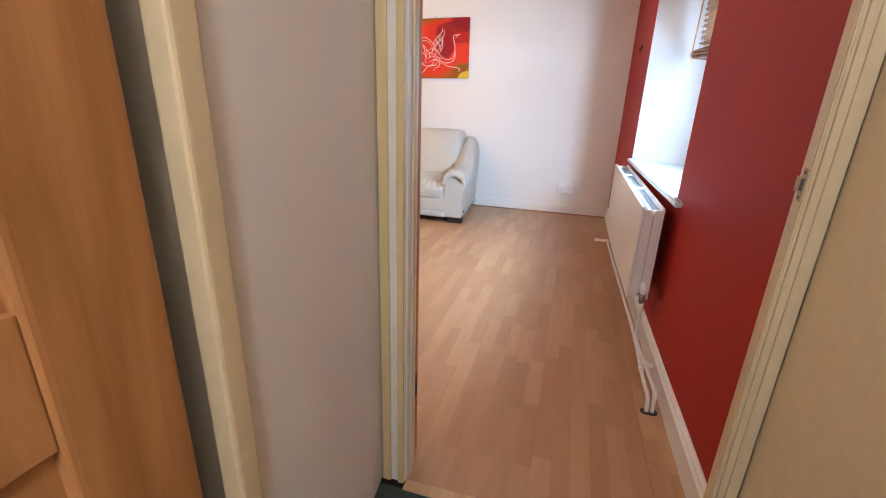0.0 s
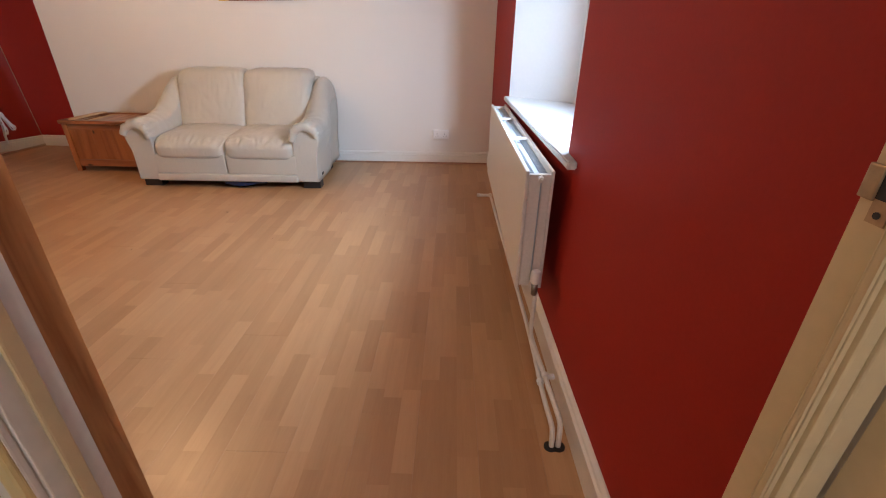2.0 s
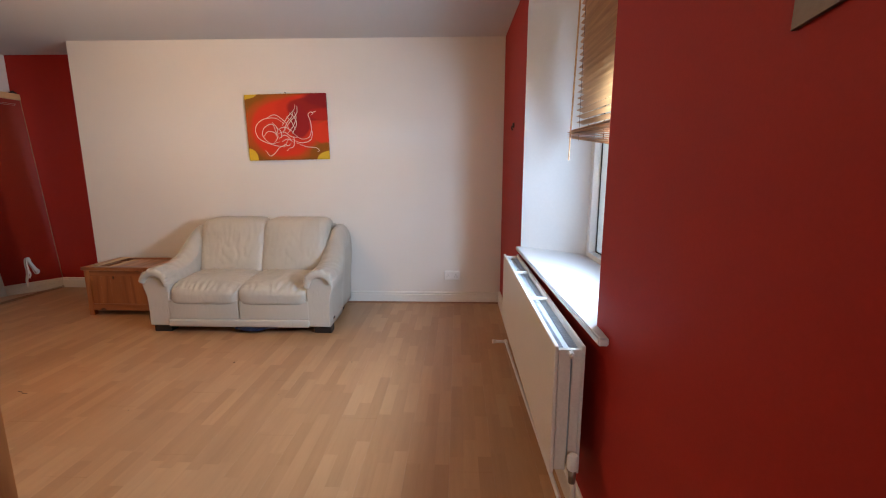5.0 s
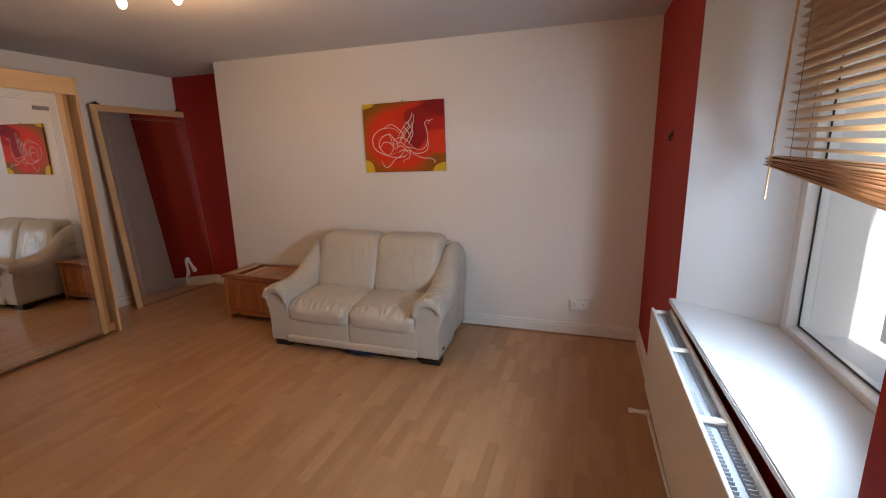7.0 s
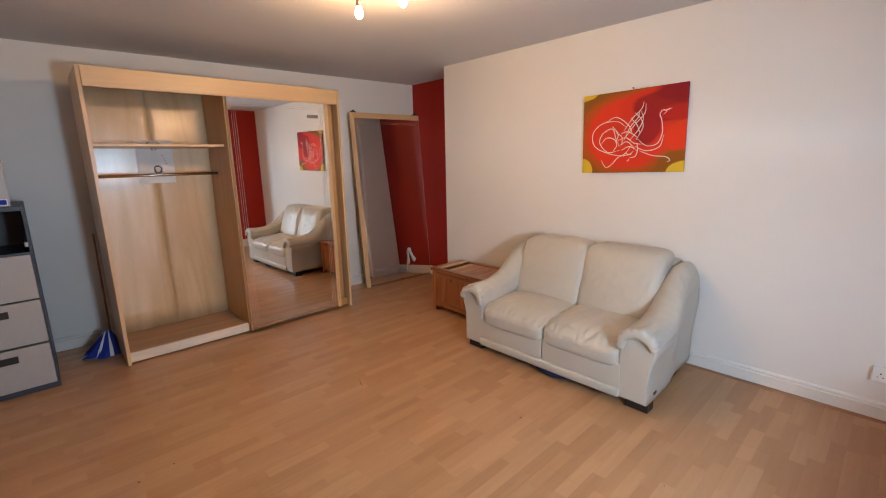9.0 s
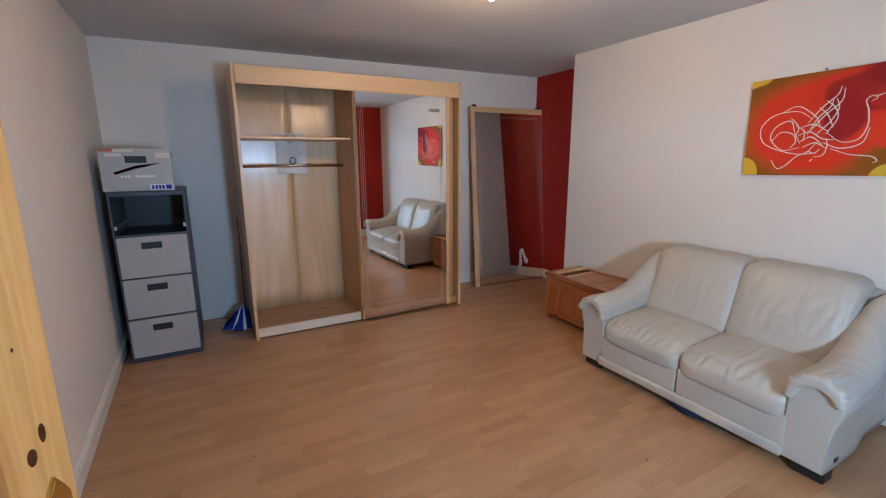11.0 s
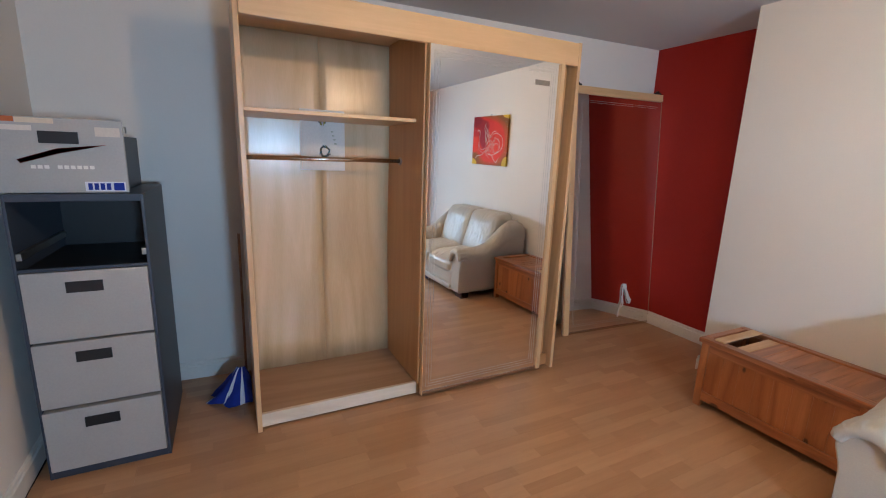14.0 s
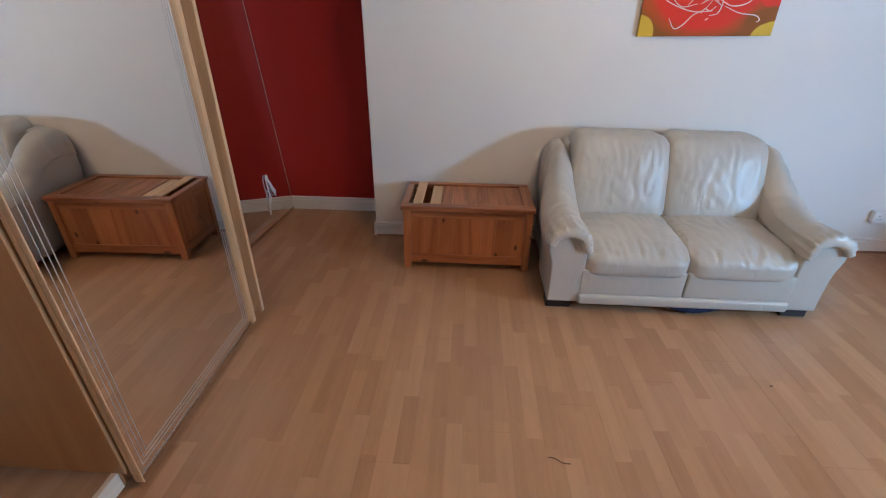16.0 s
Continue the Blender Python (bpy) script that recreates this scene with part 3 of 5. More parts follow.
def make_sofa():
    s = thing("sofa", (-1.32, 5.95, 0), "cream leather two seater sofa with creased cushions against the wall", "sofa")
    X0, X1 = -1.875, -0.762
    mid = (X0 + X1) / 2
    pbox("base", M_LEATHER, s, (X0 - 0.02, X1 + 0.02, 5.545, 6.30, 0.125, 0.275), 0.02, smooth=False)
    for x0, x1 in ((X0 - 0.01, mid - 0.003), (mid + 0.003, X1 + 0.01)):
        pbox("front_panel", M_LEATHER, s, (x0, x1, 5.489, 5.55, 0.118, 0.276), 0.012, segs=3, smooth=True)
    pbox("trim", M_LEATHER, s, (X0 - 0.01, X1 + 0.01, 5.470, 5.60, 0.062, 0.122), 0.016, segs=3, smooth=True)
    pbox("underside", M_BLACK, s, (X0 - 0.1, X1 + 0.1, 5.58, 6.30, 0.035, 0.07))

    def seat_shape(w, q):
        w.z += 0.018 * (1 - q.x ** 2) * max(0, q.z) - 0.045 * max(0, -q.y) ** 3 * max(0, q.z) + 0.02 * q.y * 0.4
        w.y -= 0.032 * (1 - (q.z ** 2 if q.z > 0 else 0.3 * q.z ** 2)) * (q.y < 0)
        e = abs(q.x) ** 3 * max(0.0, q.z)
        w.z -= 0.010 * e * abs(noise.noise(Vector((w.x * 9, w.y * 34, 1.7))))
        w.y += 0.010 * e * (q.y < 0) * noise.noise(Vector((w.x * 40, 2.0, w.z * 12)))
        lip = max(0.0, 1 - abs(q.y + 0.93) / 0.28) * max(0.0, q.z + 0.4)
        g = abs(noise.noise(Vector((w.x * 17 + 0.6 * w.y, w.y * 5, 8.0 + seat_x[0]))))
        w.z -= 0.012 * lip * max(0.0, 1 - g * 4.5)
        return w

    hw = (X1 - X0) / 4
    seat_x = [0.0]
    for i, cx in enumerate((X0 + hw, X1 - hw)):
        seat_x[0] = i * 3.0
        soft_block("seat_cushion", (cx, 5.770, 0.330), (hw + 0.010, 0.270, 0.092), M_LEATHER, s, 46, 7, 0.006, seed=i * 7.0, crease=1.3, shape=seat_shape)

    def back_shape(w, q):
        w.y += 0.16 * q.z * 0.5
        w.y -= 0.035 * (1 - q.x ** 2) * (1 - q.z ** 4) * max(0, -q.y)
        g = abs(noise.noise(Vector((w.x * 16 + 3, q.z * 2.2, 4.0 + w.x * 2))))
        w.y += (0.006 * (1 - min(1, g * 3.2))) * (q.y < 0) * max(0, 1 - abs(q.z + 0.1)) * max(0, 1 - q.x ** 2)
        return w

    for i, cx in enumerate((X0 + hw - 0.005, X1 - hw + 0.005)):
        soft_block("back_cushion", (cx, 6.105, 0.62), (hw + 0.016, 0.118, 0.25), M_LEATHER, s, 46, 7, 0.006, seed=20 + i * 5.0, crease=1.2, shape=back_shape)
    bm = bmesh.new()
    box(bm, X0 - 0.05, X1 + 0.05, 6.17, 6.345, 0.07, 0.80, 0.05, 4)
    part("backrest", bm, M_LEATHER, s, smooth=True)

    # arms: a flat-fronted body, rising into the wing, under a padded cover that is gathered at its front hem
    stations = [(5.492, 0.498), (5.60, 0.506), (5.70, 0.513), (5.78, 0.524), (5.85, 0.552), (5.91, 0.588), (5.96, 0.628), (6.01, 0.676), (6.05, 0.714), (6.09, 0.745), (6.13, 0.767), (6.18, 0.778), (6.25, 0.782), (6.30, 0.774), (6.335, 0.750)]
    outline = [(-0.100, 0.062), (-0.108, 0.22), (-0.108, 0.34), (-0.102, 0.42), (-0.072, 0.474), (-0.015, 0.500), (0.035, 0.495), (0.078, 0.470), (0.102, 0.430), (0.106, 0.390), (0.094, 0.345), (0.079, 0.29), (0.073, 0.20), (0.070, 0.062)]

    def arm_section(pts, y, zt):
        k = (zt - 0.30) / 0.20
        back = min(1, max(0, (y - 5.82) / 0.27))
        back = back * back * (3 - 2 * back)
        made = []
        for px, pz in pts:
            f = max(0.0, min(1.0, (pz - 0.26) / 0.14))
            qx = 0.078 + (px - 0.078) * (1 - 0.20 * back * (1 - f) - 0.22 * back * f) if px < 0.078 else px
            made.append((qx - back * (0.034 + 0.014 * max(0.0, px - 0.07) / 0.035), pz if pz < 0.3 else 0.30 + (pz - 0.30) * k))
        return made

    for side, ix in ((-1, X0), (1, X1)):
        c = ix + side * 0.10
        ys, zs = [a for a, _ in stations], [b for _, b in stations]
        bm = bmesh.new()
        rings = []
        for y in (5.492, 5.4965, 5.508, 5.54, *np.linspace(5.58, 6.335, 26)):
            inset = {5.492: 0.012, 5.4965: 0.004}.get(y, 0.0)
            sec = curve_pts(arm_section(outline, y, float(np.interp(y, ys, zs))), 4)
            cz = sum(q[1] for q in sec) / len(sec)
            cx = sum(q[0] for q in sec) / len(sec)
            ring = []
            for px, pz in sec:
                d = max(0.01, math.hypot(px - cx, pz - cz))
                px, pz = px - (px - cx) / d * inset, pz - (pz - cz) / d * inset
                v = Vector((c + side * px, y, pz))
                v.x += side * 0.004 * noise.noise(v * 6)
                ring.append(v)
            rings.append(ring)
        loft(bm, rings)
        part("arm_body", bm, M_LEATHER, s, smooth=True)
        bm = bmesh.new()
        rings = []
        front = [(5.462, 0.10), (5.4635, 0.45), (5.468, 0.72), (5.476, 0.92), (5.487, 1.0), (5.50, 1.0)]
        for y, f in front + [(y, 1.0) for y in np.linspace(5.515, 5.62, 9)] + [(y, 1.0) for y in np.linspace(5.635, 6.325, 44)] + [(6.338, 0.85), (6.346, 0.5), (6.349, 0.15)]:
            arc = curve_pts(arm_section([(-0.108, 0.395), (-0.088, 0.452), *outline[4:9]], y, float(np.interp(y, ys, zs))), 7)
            m = len(arc)
            near = max(0.0, min(1.0, (5.66 - y) / 0.16))
            top, low = [], []
            for q in range(m):
                a, b = arc[max(0, q - 1)], arc[min(m - 1, q + 1)]
                d = (b - a) / np.linalg.norm(b - a)
                nx, nz = -d[1], d[0]
                if nz < 0 and q == m // 2:
                    nx, nz = -nx, -nz
                u = q / (m - 1)
                edge = min(1.0, math.sin(math.pi * (0.03 + 0.94 * u)) ** 0.5)
                th = (0.026 - 0.010 * max(0.0, min(1.0, (y - 6.0) / 0.2))) * edge * (1 + 0.15 * near)
                gather = abs(noise.noise(Vector((u * 11.0, (y - 5.4) * 3.5, 4.0 + side)))) ** 0.8
                fine = noise.noise(Vector((u * 22.0, (y - 5.4) * 8.0, 9.0 + side)))
                th += near * (0.010 - 0.030 * (0.5 - min(0.5, gather * 1.6)) + 0.005 * fine)
                w_ = Vector((u * 3.0, y * 5.0, side * 2.0))
                th += 0.005 * noise.noise(w_) - 0.006 * max(0.0, 0.25 - abs(noise.noise(Vector((u * 2.5 + 1.2 * y, y * 11, side * 5.0))))) * 4 * (1 - near) * edge
                lo = -0.030
                mid = -0.004
                o, i_ = mid + (th - mid) * f, mid + (lo - mid) * f
                top.append(Vector((c + side * (arc[q][0] + nx * o), y, arc[q][1] + nz * o)))
                low.append(Vector((c + side * (arc[q][0] + nx * i_), y, arc[q][1] + nz * i_)))
            rings.append(top + low[::-1])
        loft(bm, rings)
        part("arm_pad", bm, M_LEATHER, s, smooth=True)
        x0 = ix + side * 0.03
        for y0, y1, wide in ((5.53, 5.62, 0.14), (6.08, 6.17, 0.08)):
            pbox("foot", M_DARK, s, (min(x0, x0 + side * wide), max(x0, x0 + side * wide), y0, y1, 0.0, 0.066), 0.006, "black wooden foot")
    bm = bmesh.new()
    loft(bm, [[(x, 5.49 + 0.012 * math.sin(x * 31), 0.060), (x, 5.53, 0.062), (x, 5.52, 0.038 + 0.012 * math.sin(x * 17)), (x, 5.495, 0.034 + 0.014 * math.sin(x * 17 + 0.5))] for x in np.linspace(-1.36, -1.02, 12)])
    part("torn_lining", bm, M_NAVY, s, "torn dark navy lining hanging below")
    pbox("maker_tag", M_DARK, s, (-0.606, -0.588, 5.60, 5.64, 0.095, 0.115), 0.0, "small dark tag")


make_sofa()


# ---- the pine chest ----
def make_chest():
    x0, x1, y0, y1, h = -2.915, -2.105, 5.905, 6.345, 0.445
    c = thing("blanket_chest", ((x0 + x1) / 2, (y0 + y1) / 2, 0), "reddish pine blanket chest with broken slatted lid beside the sofa", "chest")
    for x in (x0, x1 - 0.045):
        for y in (y0, y1 - 0.045):
            pbox("leg", M_CHEST_Z, c, (x, x + 0.045, y, y + 0.045, 0, h - 0.03), 0.004)
    bx = (x0 + 0.045, x1 - 0.045)
    pbox("top_rail", M_CHEST, c, (*bx, y0 + 0.004, y0 + 0.026, 0.365, 0.413), 0.003)
    pbox("bottom_rail", M_CHEST, c, (*bx, y0 + 0.004, y0 + 0.026, 0.045, 0.105), 0.003)
    n = 8
    w = (bx[1] - bx[0]) / n
    for i in range(n):
        pbox("panel_board", M_CHEST_Z, c, (bx[0] + i * w + 0.0002, bx[0] + (i + 1) * w - 0.0002, y0 + 0.012, y0 + 0.022, 0.105, 0.365), 0.0008, segs=1)
    for i in range(n):
        pbox("back_board", M_CHEST_Z, c, (bx[0] + i * w + 0.0008, bx[0] + (i + 1) * w - 0.0008, y1 - 0.022, y1 - 0.012, 0.05, 0.41), 0.0012, segs=1)
    for xa, xb in ((x0 + 0.006, x0 + 0.026), (x1 - 0.026, x1 - 0.006)):
        pbox("end_rail", M_CHEST_Y, c, (xa, xb, y0 + 0.045, y1 - 0.045, 0.365, 0.413), 0.003)
        pbox("end_rail", M_CHEST_Y, c, (xa, xb, y0 + 0.045, y1 - 0.045, 0.045, 0.105), 0.003)
        for i in range(4):
            d = (y1 - y0 - 0.09) / 4
            pbox("end_board", M_CHEST_Z, c, (xa + 0.006, xb - 0.006, y0 + 0.045 + i * d + 0.0008, y0 + 0.045 + (i + 1) * d - 0.0008, 0.105, 0.365), 0.0012, segs=1)
    pbox("bottom_board", M_CHEST, c, (bx[0] - 0.02, bx[1] + 0.02, y0 + 0.024, y1 - 0.024, 0.06, 0.072))
    lid = pbox("lid", M_CHEST, c, (x0 - 0.012, x1 + 0.006, y0 - 0.016, y0 + 0.045, 0.418, 0.448), 0.006, "stained pine lid frame")
    pbox("lid_rail", M_CHEST, lid, (x0 - 0.012, x1 + 0.006, y1 - 0.045, y1 + 0.006, 0.418, 0.448), 0.006)
    for xa, xb in ((x0 - 0.012, x0 + 0.032), (x1 - 0.06, x1 + 0.006)):
        pbox("lid_stile", M_CHEST_Y, lid, (xa, xb, y0 + 0.046, y1 - 0.046, 0.418, 0.447), 0.005)
    xs = x0 + 0.235
    while xs < x1 - 0.062:
        xe = min(xs + 0.073, x1 - 0.0605)
        pbox("lid_slat", M_CHEST_Y, lid, (xs + 0.0004, xe - 0.0004, y0 + 0.046, y1 - 0.046, 0.422, 0.438), 0.002, segs=1)
        xs += 0.073
    pbox("lid_slat", M_RAWPINE, lid, (x0 + 0.165, x0 + 0.232, y0 + 0.046, y1 - 0.046, 0.420, 0.436), 0.002, "pale bare pine slat")
    pbox("loose_slat", M_RAWPINE, lid, (x0 + 0.062, x0 + 0.122, y0 + 0.02, y1 - 0.03, 0.4485, 0.458), 0.002, "pale loose pine slat")
    pbox("crate_edge", M_CHEST_Y, c, (x0 + 0.125, x0 + 0.16, y0 + 0.10, y1 - 0.10, 0.30, 0.33), 0.003)


make_chest()


# ---- the sliding door wardrobe ----
def mirror_door(name, y0, y1, z0, z1, stile_l, stile_r, rail_t, parent, lines=(0.028, 0.045, 0.062), both=True):
    """A mirror panel in the plane x = 0 looking to +x, with its wooden edges and etched border lines."""
    made = []
    made.append(pbox("backing", M_BEECH if both else M_BEAD, parent, (-0.018, -0.004, y0, y1, z0, z1), 0.001))
    made.append(pbox("mirror", M_MIRROR, parent, (-0.004, 0.0, y0 + stile_l, y1 - stile_r, z0 + 0.02, z1 - rail_t), 0.0))
    if stile_l:
        made.append(pbox("stile", M_BEECH, parent, (-0.004, 0.014, y0, y0 + stile_l, z0, z1), 0.004))
    if stile_r:
        made.append(pbox("stile", M_BEECH if both else M_BEAD, parent, (-0.004, 0.014 if both else 0.003, y1 - stile_r, y1, z0, z1), 0.004))
    if rail_t:
        made.append(pbox("rail", M_BEECH_Y, parent, (-0.004, 0.016, y0 + stile_l, y1 - stile_r, z1 - rail_t, z1), 0.004))
    made.append(pbox("bottom_trim", M_CHROME, parent, (-0.004, 0.004, y0 + stile_l, y1 - stile_r, z0, z0 + 0.02), 0.002, "thin metal bottom trim"))
    a0, a1, b0, b1 = y0 + stile_l, y1 - stile_r, z0 + 0.02, z1 - rail_t
    bm = bmesh.new()
    for d in lines:
        t = 0.0013
        box(bm, 0.0002, 0.0012, a0 + d, a0 + d + t, b0 + d, b1 - d)
        if both:
            box(bm, 0.0002, 0.0012, a1 - d - t, a1 - d, b0 + d, b1 - d)
        box(bm, 0.0002, 0.0012, a0 + d + t, a1 - d - t, b0 + d, b0 + d + t)
        box(bm, 0.0002, 0.0012, a0 + d + t, a1 - d - t, b1 - d - t, b1 - d)
    made.append(part("etched_border", bm, M_ETCH, parent, "pale etched border lines"))
    return made


def make_wardrobe():
    xf, xb, ya, yb, h = -3.655, -4.27, 3.395, 5.385, 2.20
    w = thing("wardrobe", ((xf + xb) / 2, (ya + yb) / 2, 0), "beech effect wardrobe standing open with one sliding mirror door", "wardrobe")
    pbox("side_panel", M_BEECH, w, (xb, xf, ya, ya + 0.024, 0, h), 0.003)
    pbox("side_panel", M_BEECH, w, (xb, xf + 0.01, yb - 0.024, yb, 0, h + 0.005), 0.003)
    pbox("top_panel", M_BEECH_Y, w, (xb, xf - 0.02, ya + 0.024, yb - 0.024, h - 0.04, h - 0.018), 0.002)
    pbox("fascia", M_BEECH_Y, w, (xf - 0.018, xf + 0.012, ya + 0.025, yb - 0.025, 2.065, h), 0.004)
    pbox("door_track", M_DARK, w, (xf - 0.09, xf - 0.02, ya + 0.026, yb - 0.026, 2.085, 2.12))
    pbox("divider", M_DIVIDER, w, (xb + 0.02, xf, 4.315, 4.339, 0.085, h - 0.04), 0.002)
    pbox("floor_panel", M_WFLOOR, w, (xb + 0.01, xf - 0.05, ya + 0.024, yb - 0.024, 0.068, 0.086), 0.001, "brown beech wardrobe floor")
    # darker beech here carries the shade that lies under the mirror door
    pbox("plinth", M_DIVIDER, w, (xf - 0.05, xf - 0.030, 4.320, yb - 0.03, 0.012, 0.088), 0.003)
    pbox("plinth", M_PLINTH, w, (xf - 0.05, xf - 0.028, ya + 0.024, 4.318, 0.012, 0.088), 0.003)
    pbox("shelf", M_BEECH_Y, w, (xb + 0.02, xf - 0.10, ya + 0.025, 4.314, 1.665, 1.685), 0.003)
    bm = bmesh.new()
    tube(bm, [(-4.0, ya + 0.026, 1.443), (-4.0, 4.313, 1.443)], 0.0125, 14)
    part("hanging_rail", bm, M_CHROME, w, "chrome hanging rail", smooth=True)
    for y0, y1 in ((ya + 0.024, ya + 0.032), (4.306, 4.315)):
        bm = bmesh.new()
        tube(bm, [(-4.0, y0, 1.443), (-4.0, y1, 1.443)], 0.024, 14)
        part("rail_socket", bm, M_STEEL, w, "metal rail socket")
    # the thin back is two bowed sheets
    for k, (y0, y1) in enumerate(((ya + 0.02, 3.8695), (3.8700, 4.32), (4.33, yb - 0.02))):
        bm = bmesh.new()
        rows = []
        for i in range(11):
            y = y0 + (y1 - y0) * i / 10
            rows.append([])
            for j in range(13):
                z = 0.085 + (h - 0.13) * j / 12
                bow = 0.012 * math.sin(z * 4.2 + 0.8) + 0.010 * math.sin((y - ya) * 3.4) * (1 - z / h)
                rows[-1].append(bm.verts.new((xb + 0.035 + bow, y, z)))
        for i in range(10):
            for j in range(12):
                bm.faces.new((rows[i][j], rows[i + 1][j], rows[i + 1][j + 1], rows[i][j + 1]))
        ob = part("back_panel", bm, M_BACK, w, smooth=True)
        sol = ob.modifiers.new("thick", "SOLIDIFY")
        sol.thickness = 0.004
    dr = new("mirror_door")
    dr.parent, dr.location = w, Vector((xf + 0.022, 4.79, 0)) - w.location
    bpy.context.view_layer.update()
    for ob in mirror_door("d", 4.325 - 4.79, 5.248 - 4.79, 0.028, 2.062, 0.006, 0.031, 0.0, None):
        ob.parent = dr
    dr.rotation_euler = (0, 0, radians(0.8))
    inner = new("inner_door")
    inner.parent, inner.location = w, Vector((xf - 0.022, 0, 0)) - w.location
    # darker beech paints in the shadowed gap beside the mirror door's stile
    pb = pbox("stile", M_DIVIDER, None, (-0.070, -0.034, 5.262, 5.335, 0.03, 2.07), 0.003)
    pb.parent = inner
    lab = pbox("mirror_label", M_STEEL, None, (0.0004, 0.0014, 0.245, 0.355, 1.925, 1.955), 0.0, "small grey makers label")
    lab.parent = dr


make_wardrobe()
poster = thing("poster", (-4.215, 3.88, 1.37), "white paper sheet with two drawings on the wardrobe back", "poster")
bm = bmesh.new()
box(bm, -4.214, -4.211, 3.745, 4.015, 1.37, 1.735)
part("sheet", bm, M_PAPER, poster)
M_TEAL = mat("ink_teal", (0.12, 0.30, 0.38, 1), 0.8)
M_SPRIG = mat("ink_sprig", (0.62, 0.52, 0.10, 1), 0.8)
M_MOSS = mat("ink_moss", (0.20, 0.24, 0.10, 1), 0.8)


def petal(name, m, y, z, a, b, turn, label):
    """A flat leaf-shaped touch of ink on the sheet."""
    bm = bmesh.new()
    pts = []
    for k in range(12):
        t = math.tau * k / 12
        u, v = a * math.cos(t), b * math.sin(t) * (0.8 + 0.3 * math.cos(t * 3))
        pts.append((y + u * math.cos(turn) - v * math.sin(turn), z + u * math.sin(turn) + v * math.cos(turn)))
    f = bm.faces.new([bm.verts.new((-4.2102, p, q)) for p, q in pts])
    bmesh.ops.solidify(bm, geom=[f], thickness=0.0005)
    part(name, bm, m, poster, label)


for y, lean_ in ((3.852, 1), (3.905, -1)):
    for k, m in enumerate((M_MOSS, M_SPRIG, M_MOSS, M_INK, M_SPRIG)):
        petal("sprig_drawing", m, y + lean_ * (0.007 * k - 0.012), 1.712 - 0.014 * k, 0.016, 0.0065, lean_ * (0.5 + 0.35 * k), "small drawn flower sprig")
for k in range(11):
    a = math.tau * k / 11
    petal("bird_drawing", (M_TEAL, M_INK, M_MOSS)[k % 3], 3.890 + 0.027 * math.cos(a), 1.487 + 0.030 * math.sin(a), 0.014, 0.0065, a + 1.1 + 0.5 * math.sin(3 * a), "small drawn blue bird wreath")
for k in range(4):
    pbox("written_line", M_MOSS, poster, (-4.2108, -4.2102, 3.930 + k * 0.006, 3.942 + k * 0.008, 1.605 - k * 0.024, 1.610 - k * 0.024), label="faint line of handwriting")

lean = thing("mirror_door_loose", (-4.03, 6.33, 0), "loose mirrored wardrobe door in a beech frame leaning against the wall", "mirror door")
leaf = mirror_door("d", -0.50, 0.50, 0.0, 2.08, 0.055, 0.007, 0.06, None, (0.045, 0.060), False)
for yy in (-0.44, 0.44):
    bm = bmesh.new()
    box(bm, -0.02, 0.012, yy - 0.03, yy + 0.03, 2.08, 2.095, 0.003)
    tube(bm, [(-0.012, yy, 2.096), (0.006, yy, 2.096)], 0.014, 12)
    leaf.append(part("roller", bm, M_DARK, None, "black top roller"))
bm = bmesh.new()
for pts, wd in (([(0.115, 0.10), (0.120, 0.17), (0.135, 0.21), (0.150, 0.27), (0.148, 0.33), (0.158, 0.385), (0.185, 0.392), (0.200, 0.36)], 0.008), ([(0.175, 0.385), (0.200, 0.32), (0.225, 0.27), (0.262, 0.235)], 0.013), ([(0.262, 0.235), (0.235, 0.215), (0.215, 0.255), (0.205, 0.30)], 0.006), ([(0.150, 0.29), (0.160, 0.23), (0.150, 0.185)], 0.007)):
    line = curve_pts(pts, 5)
    rows = []
    for i, q in enumerate(line):
        d = line[min(i + 1, len(line) - 1)] - line[max(i - 1, 0)]
        d = d / np.linalg.norm(d) * wd
        lift = 0.002 + 0.010 * math.sin(math.pi * i / (len(line) - 1))
        rows.append([bm.verts.new((lift + e, q[0] - k * d[1], q[1] + k * d[0])) for e, k in ((0, -1), (0, 1), (0.001, 1), (0.001, -1))])
    for a, b in zip(rows, rows[1:]):
        for k in range(4):
            bm.faces.new((a[k], a[(k + 1) % 4], b[(k + 1) % 4], b[k]))
leaf.append(part("tape", bm, M_PAPER, None, "torn white tape"))
for ob in leaf:
    ob.parent = lean
lean.rotation_euler = Euler((0, -math.atan2(0.175, 2.07), radians(-3.0)))
lean.location = (-4.03, 6.34, 0.003)


# ---- the filing cabinet ----
def handle(bm, x, y, z):
    box(bm, x, x + 0.006, y - 0.064, y + 0.064, z - 0.027, z + 0.021, 0.002)


